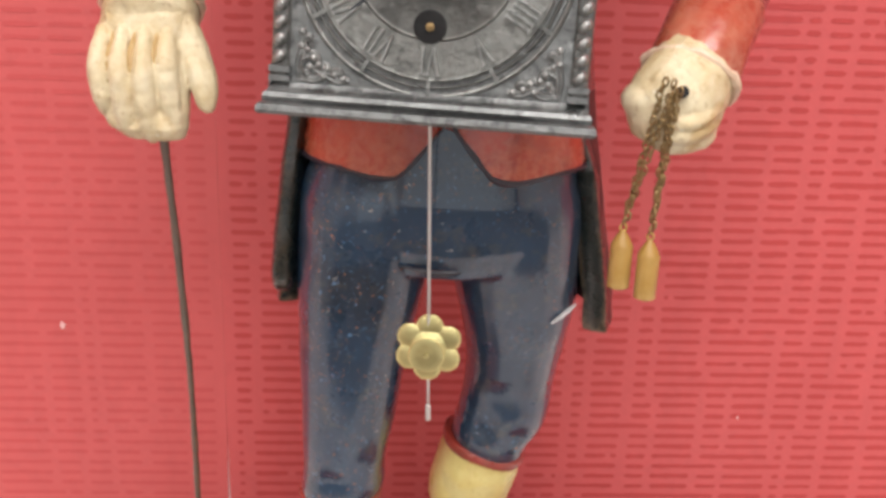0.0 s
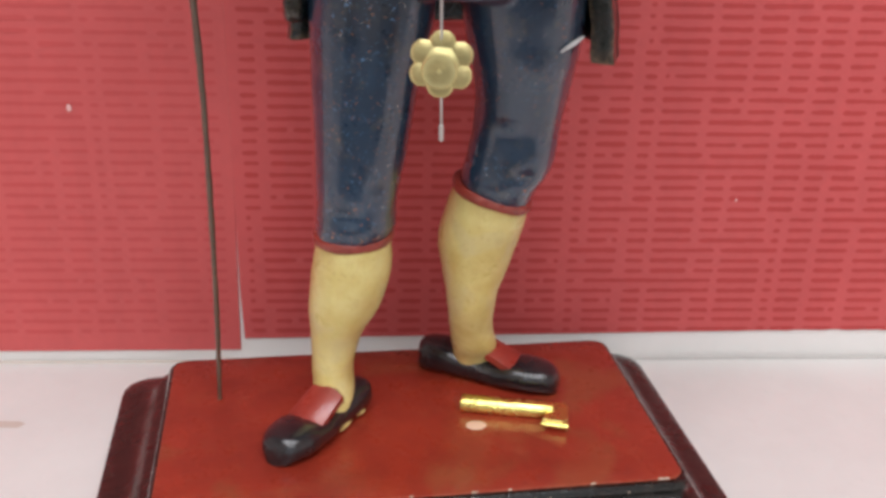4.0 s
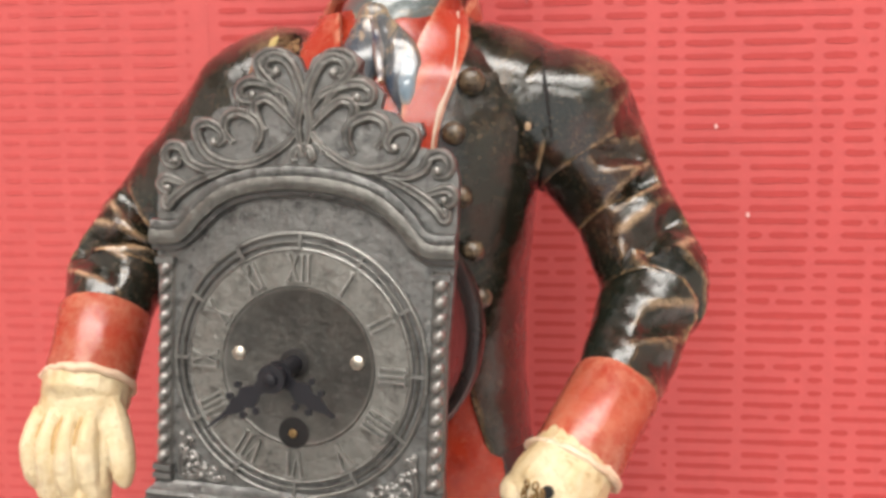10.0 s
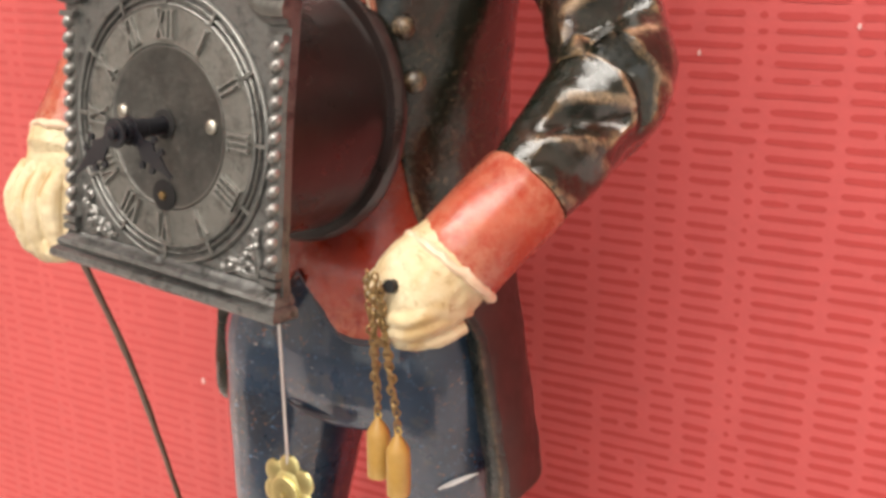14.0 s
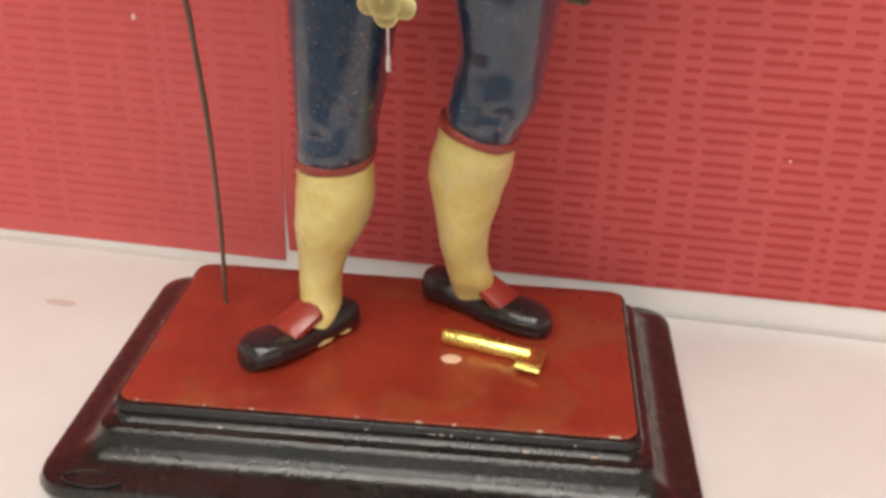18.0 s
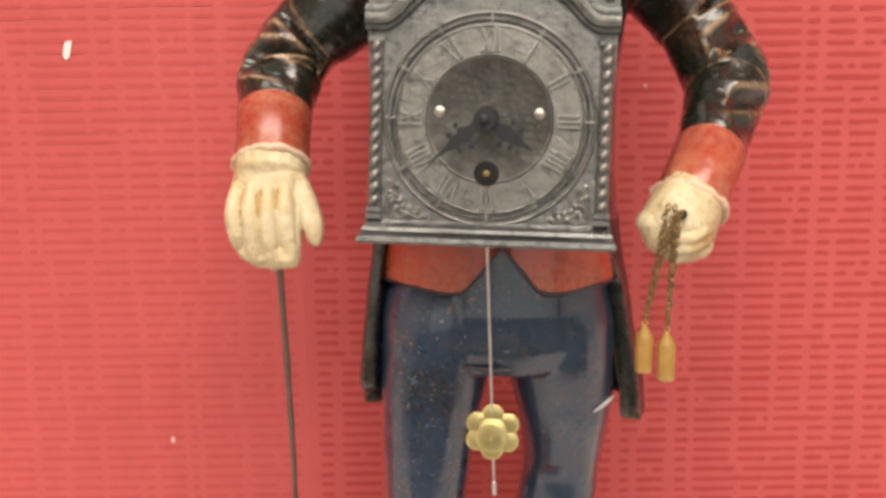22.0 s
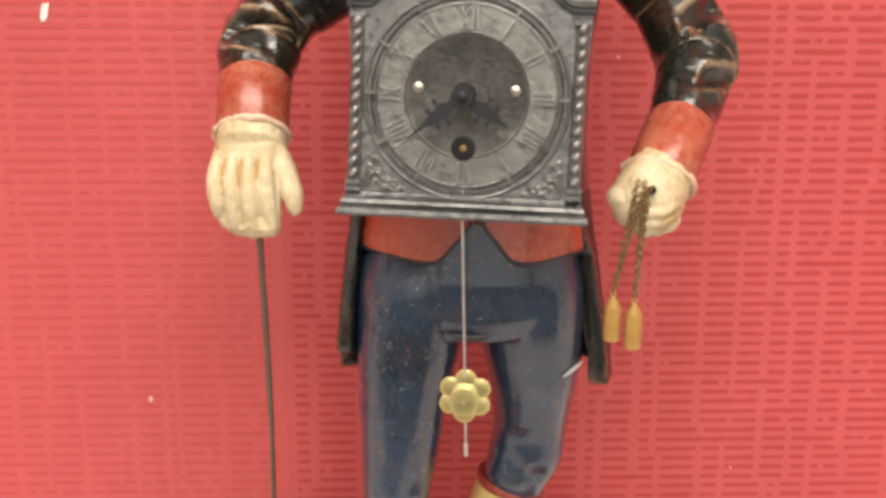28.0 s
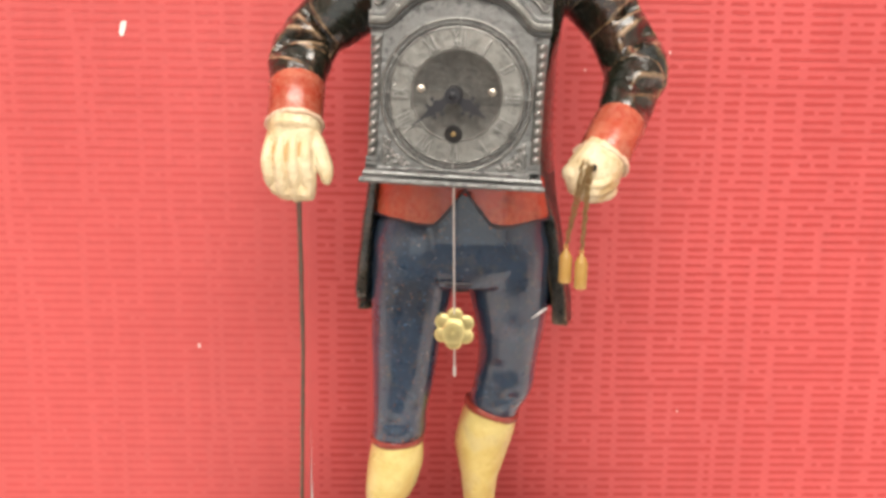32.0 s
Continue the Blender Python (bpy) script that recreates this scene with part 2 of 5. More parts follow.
M["shoe"] = old_paint("shoe_black_paint", (0.01, 0.01, 0.012), (0.016, 0.014, 0.016), (0.06, 0.045, 0.04), 0.12, 0.16, 1.0, 1.0, 0, None, 0.25, shine=0.1)
M["glove"] = old_paint("cream_paint", (0.74, 0.63, 0.42), (0.52, 0.37, 0.17), (0.80, 0.74, 0.60), 0.35, 0.40, 0.2, 1.6, 0.6, (0.36, 0.20, 0.07), 0.9, (0.535, 0.60), (0.46, 0.27, 0.08))
M["tongue"] = old_paint("tongue_red_paint", (0.30, 0.032, 0.018), (0.20, 0.02, 0.012), (0.34, 0.08, 0.05), 0.15, 0.28, 0.5, 1.2, 0.2, (0.06, 0.015, 0.01), 0.2, (0.57, 0.66), shine=0.2)
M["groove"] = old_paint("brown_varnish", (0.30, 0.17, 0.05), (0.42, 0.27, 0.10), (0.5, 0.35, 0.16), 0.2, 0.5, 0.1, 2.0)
M["frill"] = old_paint("pink_cream_paint", (0.72, 0.50, 0.36), (0.62, 0.42, 0.27), (0.76, 0.62, 0.46), 0.3, 0.5, 0.1, 1.3)


def face_paint(name):
    """Ivory face paint rubbed through to ochre round chin and neck."""
    n = Nodes(name)
    sep = n.add("ShaderNodeSeparateXYZ", Vector=n.coord)
    edge = n.add("ShaderNodeMath")
    n.put(edge.inputs[0], n.times(n.noise(55, 5, 0.65), 0.022))
    n.put(edge.inputs[1], sep.outputs[2])
    ivory = n.mix(n.ramp(n.noise(30, 4, 0.6), 0.4, 0.7), c4(0.85, 0.78, 0.56), c4(0.82, 0.72, 0.46))
    ochre = n.mix(n.ramp(n.noise(45, 4, 0.6), 0.35, 0.7), c4(0.70, 0.50, 0.18), c4(0.56, 0.35, 0.09))
    col = n.mix(n.ramp(edge.outputs[0], U * 0.5490 + 0.011, U * 0.5565 + 0.011), ochre, ivory)
    col = n.mix(n.times(n.ramp(n.noise(420, 3, 0.6), 0.68, 0.74), 0.55), col, c4(0.25, 0.15, 0.08))
    col = n.mix(n.times(n.ramp(n.noise(70, 6, 0.75, 0.3), 0.50, 0.68), 0.55), col, c4(0.66, 0.48, 0.20))
    col = n.mix(n.times(n.ramp(n.noise(260, 4, 0.7), 0.60, 0.70), 0.35), col, c4(0.45, 0.28, 0.10))
    n.bump(n.noise(120, 6, 0.65), 0.2, 0.001)
    return n.done(col, n.ramp(n.noise(80, 5, 0.7), 0.35, 0.7, 0.18, 0.42), 0, 0.4)


M["skin"] = face_paint("ivory_face_paint")
M["lips"] = old_paint("ink_paint", (0.012, 0.01, 0.016), (0.015, 0.012, 0.02), (0.03, 0.02, 0.03), 0.0, 0.35, 0.2)
M["hair"] = old_paint("hair_black_paint", (0.005, 0.004, 0.005), (0.007, 0.004, 0.004), (0.02, 0.014, 0.012), 0.0, 0.30, 0.7, 1.0, 0, None, 0.06, (0.60, 0.70), shine=0.2)
M["hat"] = old_paint("hat_brown_paint", (0.030, 0.020, 0.011), (0.014, 0.011, 0.008), (0.13, 0.095, 0.05), 0.22, 0.30, 0.9, 1.6, 0.2, None, 0.4, (0.54, 0.61), shine=0.16)
M["hat_under"] = old_paint("hat_red_paint", (0.075, 0.007, 0.009), (0.045, 0.005, 0.006), (0.12, 0.025, 0.025), 0.1, 0.3, 0.6, 1.0, 0, None, 0.16, shine=0.16)
def scarf_paint(name, dark, mid, pale, stretch):
    """Blue-grey varnished paint in brushed streaks, with buff rubbed through."""
    n = Nodes(name)
    streak = n.noise(60, 5, 0.6, 0.5, stretch)
    col = n.mix(n.ramp(streak, 0.38, 0.50), c4(*dark), c4(*mid))
    col = n.mix(n.ramp(n.noise(90, 5, 0.6, 0.4, stretch), 0.53, 0.62), col, c4(*pale))
    col = n.mix(n.ramp(n.noise(130, 6, 0.7, 0.3, stretch), 0.57, 0.66, 0.0, 0.7), col, c4(0.36, 0.25, 0.15))
    col = n.mix(n.times(n.edges(0.53, 0.60), 0.8), col, c4(0.50, 0.36, 0.22))
    n.bump(streak, 0.30, 0.0008)
    return n.done(col, n.ramp(n.noise(75, 6, 0.7), 0.35, 0.68, 0.15, 0.40), 0, 0.9, 0.4, 0.14)


M["scarf"] = scarf_paint("grey_blue_paint", (0.030, 0.050, 0.075), (0.085, 0.110, 0.110), (0.20, 0.25, 0.27), (0.35, 0.35, 1.6))
M["scarf_pale"] = scarf_paint("pale_blue_paint", (0.040, 0.070, 0.12), (0.15, 0.21, 0.26), (0.28, 0.34, 0.38), (1.5, 1.0, 0.35))
M["scarf_dark"] = scarf_paint("dark_blue_paint", (0.008, 0.018, 0.045), (0.018, 0.036, 0.075), (0.07, 0.10, 0.14), (1.5, 1.0, 0.35))
M["scarf_fold"] = scarf_paint("brown_blue_paint", (0.020, 0.038, 0.070), (0.070, 0.078, 0.085), (0.24, 0.17, 0.11), (1.6, 1.0, 0.30))
M["scarf_edge"] = old_paint("buff_paint", (0.55, 0.42, 0.3), (0.45, 0.3, 0.2), (0.6, 0.5, 0.4), 0.2, 0.4, 0.2)
M["strap"] = old_paint("yellow_line_paint", (0.46, 0.38, 0.16), (0.36, 0.29, 0.12), (0.4, 0.3, 0.1), 0.2, 0.4, 0.2)
M["button"] = old_paint("worn_gilt_paint", (0.030, 0.020, 0.012), (0.014, 0.010, 0.007), (0.46, 0.33, 0.19), 0.5, 0.2, 0.9, 2.6, 0.3, (0.5, 0.38, 0.24), 0.4, (0.54, 0.6), shine=0.14)
M["scrape"] = old_paint("bare_scrape", (0.6, 0.58, 0.56), (0.5, 0.5, 0.5), (0.7, 0.7, 0.7), 0.1, 0.5, 0.1)
M["base_red"] = old_paint("base_red_paint", (0.29, 0.034, 0.015), (0.21, 0.022, 0.011), (0.36, 0.09, 0.045), 0.3, 0.28, 0.7, 1.0, 0.25, (0.08, 0.015, 0.01), 0.2, (0.535, 0.60), (0.25, 0.05, 0.02), shine=0.2)
M["base_black"] = old_paint("base_black_varnish", (0.005, 0.006, 0.005), (0.008, 0.007, 0.006), (0.03, 0.022, 0.018), 0.02, 0.24, 0.8, 0.8, 0.25, (0.12, 0.10, 0.07), 0.35, (0.56, 0.66), shine=0.1)
M["pewter"] = metal("aged_pewter", (0.105, 0.106, 0.102), (0.045, 0.046, 0.046), 0.34, 0.85, patina=0.75)
M["pewter_bright"] = metal("rubbed_pewter", (0.19, 0.188, 0.175), (0.10, 0.10, 0.095), 0.34, 0.8, patina=0.5)
M["pewter_bead"] = metal("bead_pewter", (0.21, 0.208, 0.198), (0.09, 0.09, 0.087), 0.32, 0.8, patina=0.5)
M["pewter_ring"] = metal("ring_pewter", (0.13, 0.129, 0.12), (0.06, 0.06, 0.057), 0.34, 0.8, patina=0.6)
M["pewter_crest"] = metal("crest_pewter", (0.175, 0.172, 0.160), (0.060, 0.059, 0.056), 0.34, 0.8, patina=0.5)
M["pewter_dark"] = metal("dark_pewter", (0.070, 0.068, 0.062), (0.034, 0.033, 0.031), 0.36, 0.5, patina=0.5)
M["pewter_dial"] = metal("dial_pewter", (0.125, 0.123, 0.112), (0.060, 0.059, 0.054), 0.36, 0.8, patina=0.6)
M["pewter_disc"] = metal("disc_pewter", (0.125, 0.121, 0.110), (0.060, 0.058, 0.054), 0.40, 0.7, patina=0.25)
M["steel"] = metal("screw_steel", (0.36, 0.34, 0.29), (0.22, 0.2, 0.16), 0.25)
M["pointer"] = old_paint("blued_steel", (0.005, 0.005, 0.009), (0.003, 0.003, 0.005), (0.02, 0.018, 0.02), 0.1, 0.5, 0.6, 1.0, 0, None, 0.2, (0.9, 0.95), shine=0.4)
M["tin"] = old_paint("black_tin", (0.018, 0.011, 0.010), (0.013, 0.009, 0.009), (0.05, 0.035, 0.03), 0.08, 0.32, 0.7, shine=0.14)
M["brass"] = metal("brass", (0.62, 0.42, 0.13), (0.48, 0.31, 0.09), 0.28)
M["brass_pale"] = metal("pale_brass", (0.56, 0.46, 0.21), (0.38, 0.31, 0.13), 0.36)
M["gold"] = metal("polished_key_brass", (0.85, 0.58, 0.14), (0.7, 0.45, 0.1), 0.2)
M["wood_weight"] = old_paint("gilt_wood_paint", (0.40, 0.225, 0.045), (0.29, 0.15, 0.03), (0.52, 0.34, 0.12), 0.25, 0.42, 0.2)
M["chain"] = metal("tarnished_brass", (0.20, 0.13, 0.05), (0.11, 0.075, 0.035), 0.4)
M["wire"] = metal("wire_steel", (0.45, 0.44, 0.42), (0.35, 0.34, 0.33), 0.35)
M["cane"] = old_paint("cane_brown_paint", (0.115, 0.070, 0.044), (0.075, 0.045, 0.030), (0.20, 0.14, 0.09), 0.3, 0.35, 0.4, shine=0.2)
# near-black colour drawn for the dark inside holes and the sleeve seam
M["hole"] = old_paint("dark_hollow", (0.006, 0.005, 0.005), (0.008, 0.006, 0.006), (0.01, 0.01, 0.01), 0.0, 0.7, 0.0)

# ---- mesh helpers ----


def link_mesh(name, bm, mats, parent=None, smooth=True, at=None, flat=()):
    """Links a bmesh, drawn in model units, as one mesh object in metres. at: the object's origin in model units."""
    origin = Vector(at) if at is not None else Vector((0, 0, 0))
    bmesh.ops.remove_doubles(bm, verts=bm.verts, dist=1e-6)
    bmesh.ops.recalc_face_normals(bm, faces=bm.faces)
    for v in bm.verts:
        v.co = (v.co - origin) * U
    if smooth:
        for f in bm.faces:
            f.smooth = True
        for f in flat:
            if f.is_valid:
                f.smooth = False
    data = bpy.data.meshes.new(name)
    bm.to_mesh(data)
    bm.free()
    for m in mats if isinstance(mats, (list, tuple)) else [mats]:
        data.materials.append(m)
    if smooth and not flat:
        data.set_sharp_from_angle(angle=radians(38))
    ob = new(name, data)
    ob.location = origin * U
    if parent is not None:
        ob.parent = parent
    return ob


def part(name, bm, material, parent, label="", smooth=True, at=None):
    ob = link_mesh(name, bm, material, parent, smooth, at)
    if label:
        tagged(ob, label)
    return ob


def empty(name, x, y, z, yaw, label, category, group="", lean=0.0, roll=0.0):
    ob = new(name)
    ob.matrix_world = pose(x * U, y * U, z * U, lean, roll, yaw)
    ob.empty_display_size = 0.01
    return tagged(ob, label, category, group)


def oval(c, a, b, yaw=0.0, n=24, e=2.0):
    """A level ring: half-width a, half-depth b, superellipse power e; it starts at the front."""
    out, cy, sy = [], math.cos(radians(yaw)), math.sin(radians(yaw))
    for i in range(n):
        t = 2 * math.pi * i / n
        s, k = math.sin(t), math.cos(t)
        x = a * math.copysign(abs(s) ** (2 / e), s)
        y = -b * math.copysign(abs(k) ** (2 / e), k)
        out.append(Vector((c[0] + x * cy - y * sy, c[1] + x * sy + y * cy, c[2])))
    return out


def loft(bm, rings, mi=0, caps=(True, True), closed=True):
    """Skins the rings in turn. mi: a material index, or a function of (ring, segment)."""
    vs = [[bm.verts.new(p) for p in r] for r in rings]
    n = len(rings[0])
    for i in range(len(vs) - 1):
        for j in range(n if closed else n - 1):
            k = (j + 1) % n
            f = bm.faces.new((vs[i][j], vs[i][k], vs[i + 1][k], vs[i + 1][j]))
            f.material_index = mi(i, j) if callable(mi) else mi
    if caps[0]:
        bm.faces.new(vs[0][::-1]).material_index = mi(0, 0) if callable(mi) else mi
    if caps[1]:
        bm.faces.new(vs[-1]).material_index = mi(len(vs) - 2, 0) if callable(mi) else mi
    return vs


def curve(points, steps=6):
    """A smooth line through the points (each a tuple of any length)."""
    p = [np.array(q, float) for q in points]
    p = [2 * p[0] - p[1]] + p + [2 * p[-1] - p[-2]]
    out = []
    for i in range(1, len(p) - 2):
        for s in range(steps):
            t = s / steps
            out.append(0.5 * (2 * p[i] + (p[i + 1] - p[i - 1]) * t + (2 * p[i - 1] - 5 * p[i] + 4 * p[i + 1] - p[i + 2]) * t * t
                              + (3 * p[i] - p[i - 1] - 3 * p[i + 1] + p[i + 2]) * t ** 3))
    out.append(p[-2])
    return out


def tube_rings(pts, n=12, side=(0, -1, 0), fold=None):
    """Rings round a line of (x, y, z, ra, rb): ra across, rb along the given side. fold: factor by (angle, share of the way)."""
    rings = []
    q = [Vector(p[:3]) for p in pts]
    for i, p in enumerate(pts):
        d = (q[min(i + 1, len(q) - 1)] - q[max(i - 1, 0)]).normalized()
        b = Vector(side) - d * d.dot(Vector(side))
        b.normalize()
        a = d.cross(b)
        ra, rb = p[3], (p[4] if len(p) > 4 else p[3])
        ring = []
        for j in range(n):
            t = 2 * math.pi * j / n
            k = fold(t, i / (len(pts) - 1)) if fold else 1.0
            ring.append(q[i] + (a * (math.cos(t) * ra) + b * (math.sin(t) * rb)) * k)
        rings.append(ring)
    return rings


def tube(bm, pts, mi=0, n=12, side=(0, -1, 0), fold=None, caps=(True, True)):
    return loft(bm, tube_rings(pts, n, side, fold), mi, caps)


def lathe(bm, centre, axis, profile, n=24, mi=0, caps=(True, True)):
    """Turns a profile of (radius, way along the axis)."""
    ax = Vector(axis).normalized()
    a = ax.orthogonal().normalized()
    b = ax.cross(a)
    rings = [[Vector(centre) + ax * h + (a * math.cos(2 * math.pi * j / n) + b * math.sin(2 * math.pi * j / n)) * r for j in range(n)]
             for r, h in profile]
    return loft(bm, rings, mi, caps)


def ball(bm, c, ra, rb, rc, mi=0, n=12, m=8, yaw=0):
    rings = []
    for i in range(1, m):
        t = math.pi * i / m
        rings.append(oval((c[0], c[1], c[2] - rc * math.cos(t)), ra * math.sin(t), rb * math.sin(t), yaw, n))
    return loft(bm, rings, mi)


def slab(bm, outline, y0, y1, mi=0, bevel=0.0):
    """A plate in the xz plane from y0 (front) to y1, with a small front bevel."""
    c = sum((Vector((x, 0, z)) for x, z in outline), Vector()) / len(outline)
    rings = []
    if bevel:
        rings.append([Vector((x, y0, z)) + (Vector((c.x, 0, c.z)) - Vector((x, 0, z))).normalized() * bevel for x, z in outline])
        rings.append([Vector((x, y0 + bevel, z)) for x, z in outline])
    else:
        rings.append([Vector((x, y0, z)) for x, z in outline])
    rings.append([Vector((x, y1, z)) for x, z in outline])
    loft(bm, rings, mi)


def box(bm, x0, x1, y0, y1, z0, z1, mi=0):
    loft(bm, [[Vector((x, y, z)) for x, y in ((x0, y0), (x1, y0), (x1, y1), (x0, y1))] for z in (z0, z1)], mi)


def roughen(bm, amount, scale, seed=0.0, verts=None):
    bm.normal_update()
    for v in verts or bm.verts:
        v.co += v.normal * noise.noise(v.co * scale + Vector((seed, seed * 2, 0))) * amount


def melt(bm, into, voxel, smooth, mi):
    """Fuses overlapping closed pieces into one carved skin and adds it to another bmesh."""
    bmesh.ops.recalc_face_normals(bm, faces=bm.faces)
    data = bpy.data.meshes.new("blank")
    bm.to_mesh(data)
    bm.free()
    ob = bpy.data.objects.new("blank", data)
    bpy.context.scene.collection.objects.link(ob)
    mod = ob.modifiers.new("fuse", "REMESH")
    mod.mode, mod.voxel_size = "VOXEL", voxel
    skin = bpy.data.meshes.new_from_object(ob.evaluated_get(bpy.context.evaluated_depsgraph_get()))
    tmp = bmesh.new()
    tmp.from_mesh(skin)
    for _ in range(smooth):
        bmesh.ops.smooth_vert(tmp, verts=tmp.verts, factor=0.5, use_axis_x=True, use_axis_y=True, use_axis_z=True)
    for f in tmp.faces:
        f.material_index = mi
    tmp.to_mesh(skin)
    tmp.free()
    into.from_mesh(skin)
    bpy.data.objects.remove(ob)
    bpy.data.meshes.remove(data)
    bpy.data.meshes.remove(skin)
    return into


# ---- setting ----
SEAM = -0.111


def sheet(name, x0, x1, y0, y1, z0, z1, material, label, category="wall"):
    bm = bmesh.new()
    box(bm, x0, x1, y0, y1, z0, z1)
    return tagged(link_mesh(name, bm, material, None, False), label, category, "", "structure")


wall = sheet("wall_north", -2.6, 2.6, 0.0, 0.16, -1.0, 2.4, M["white_wall"], "white painted wall behind red wallpaper", "wall")
shelf = sheet("shelf", -2.0, 2.0, -0.42, -0.001, -0.05, 0.0, M["shelf"], "cream-white painted shelf along the wall", "shelf")
sheet("floor", -2.6, 2.6, -4.4, 0.0, -1.06, -1.0, M["room_floor"], "dark plain floor", "floor")
sheet("ceiling", -2.6, 2.6, -4.4, 0.16, 2.4, 2.46, M["room"], "pale plain ceiling", "ceiling")
# the opening is added in this unseen wall to hold the front light
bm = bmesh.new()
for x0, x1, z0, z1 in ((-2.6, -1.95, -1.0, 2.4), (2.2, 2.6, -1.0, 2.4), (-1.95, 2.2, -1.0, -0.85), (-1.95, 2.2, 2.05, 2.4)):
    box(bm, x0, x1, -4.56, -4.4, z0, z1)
tagged(link_mesh("wall_south", bm, M["room"], None, False), "pale plain wall with a wide opening added for the front light", "wall", "", "structure")
sheet("wall_west", -2.76, -2.6, -4.4, 0.0, -1.0, 2.4, M["room"], "pale plain wall")
sheet("wall_east", 2.6, 2.76, -4.4, 0.0, -1.0, 2.4, M["room"], "pale plain wall")


def paper(name, outline, material, label):
    bm = bmesh.new()
    slab(bm, outline, -0.0012, -0.0002)
    ob = part(name, bm, material, wall, label, False)
    return ob


paper("wallpaper", [(-2.55, 0.0035), (SEAM - 0.0008, 0.008), (SEAM - 0.0003, 0.05), (SEAM + 0.0003, 0.10), (SEAM + 0.0002, 2.3), (-2.55, 2.3)], M["paper_dull"],
      "faded red embossed wallpaper with grooves paled for glare")
paper("wallpaper", [(SEAM + 0.0022, 0.0165), (0.3, 0.0215), (2.55, 0.05), (2.55, 2.3), (SEAM + 0.0004, 2.3), (SEAM + 0.0004, 0.10), (SEAM + 0.0008, 0.05)], M["paper"],
      "red embossed wallpaper with short dark grooves")


def dashes(name, x0, x1, material, seed, thick):
    """The short grooves of the wallpaper, in uneven columns."""
    rnd = random.Random(seed)
    verts, faces = [], []
    pitch, z = 0.00725, 0.0225
    cuts = [x0]
    while cuts[-1] < x1:
        cuts.append(cuts[-1] + rnd.choice((0.012, 0.016, 0.021, 0.026, 0.032)))
    gaps = [rnd.uniform(0.0035, 0.0065) for _ in cuts]
    row = 0
    while z < 0.78:
        if row % 3 == 0:
            for k in range(1, len(cuts) - 1):
                if rnd.random() < 0.16:
                    cuts[k] = min(max(cuts[k] + rnd.choice((-0.006, -0.004, 0.004, 0.006)), cuts[k - 1] + 0.009), cuts[k + 1] - 0.009)
        k = 0
        while k < len(cuts) - 1:
            a = cuts[k] + gaps[k] / 2
            while k < len(cuts) - 2 and rnd.random() < 0.11:
                k += 1
            k += 1
            b = cuts[k] - gaps[k] / 2
            spans = [(a, b)]
            if b - a > 0.016 and rnd.random() < 0.14:
                m = rnd.uniform(a + 0.005, b - 0.005)
                spans = [(a, m - 0.0016), (m + 0.0016, b)]
            for p, q in spans:
                p, q = p + rnd.uniform(-0.0006, 0.0008), q + rnd.uniform(-0.0008, 0.0006)
                if q - p < 0.0014 or q > x1:
                    continue
                h = thick * rnd.uniform(0.85, 1.12) / 2
                zz = z + rnd.uniform(-0.0003, 0.0003)
                r = min(h, (q - p) / 2)
                i0, top, low = len(verts), [], []
                steps = max(2, int((q - p) / 0.005))
                for s in range(steps + 1):
                    x = p + r + (q - p - 2 * r) * s / steps
                    w = noise.noise((x * 160, z * 90, seed)) * 0.0004
                    e = h * (1 + 0.35 * noise.noise((x * 300, z * 300, seed + 7)))
                    top.append((x, -0.0015, zz + w + e))
                    low.append((x, -0.0015, zz + w - e))
                ring = [(p, -0.0015, zz - h * 0.4), (p, -0.0015, zz + h * 0.4)] + top + [(q, -0.0015, zz + h * 0.4), (q, -0.0015, zz - h * 0.4)] + low[::-1]
                verts += [(u * U, v * U, w2 * U) for u, v, w2 in ring]
                faces.append(tuple(range(i0, len(verts)))[::-1])
        z += pitch
        row += 1
    data = bpy.data.meshes.new(name)
    data.from_pydata(verts, [], faces)
    data.materials.append(material)
    ob = new(name, data)
    ob.parent = wall
    return tagged(ob, "dark red short grooves of the wallpaper", kind="stuff")


dashes("wallpaper_grooves", SEAM + 0.004, 0.62, M["dash"], 3, 0.0030)
dashes("wallpaper_grooves", -0.78, SEAM - 0.003, M["dash_dull"], 11, 0.0026)


def blob(name, x, z, rx, rz, material, seed, label, y=-0.0021, lean=0.0):
    """A small chip or mark on the wall."""
    bm = bmesh.new()
    out = []
    for j in range(14):
        t = 2 * math.pi * j / 14
        k = 1 + 0.35 * noise.noise((math.cos(t) * 2, math.sin(t) * 2, seed))
        u, v = math.cos(t) * rx * k, math.sin(t) * rz * k
        out.append((x + u + v * lean, z + v))
    slab(bm, out, y, -0.001)
    return part(name, bm, material, wall, label)


blob("chip", -0.257, 0.437, 0.0026, 0.0062, M["chip"], 1.3, "bare white chip in the wallpaper", lean=0.25)
for i, (x, z, r) in enumerate(((-0.205, 0.173, 0.0018), (0.166, 0.472, 0.0011), (0.184, 0.425, 0.0011), (-0.315, 0.484, 0.0014), (0.03, 0.52, 0.0016),
                               (0.21, 0.116, 0.0008), (0.123, 0.611, 0.001), (0.115, 0.41, 0.001))):
    blob("chip", x, z, r * 0.8, r * 1.3, M["chip_pink"], i * 3.7, "tiny pale chip in the wallpaper")
for i, (x, z, a, b) in enumerate(((0.066, 0.541, 0.0010, 0.004), (0.068, 0.549, 0.0014, 0.0009))):
    blob("smudge", x, z, a, b, M["smudge"], i * 2.1, "dark smudge on the wallpaper")


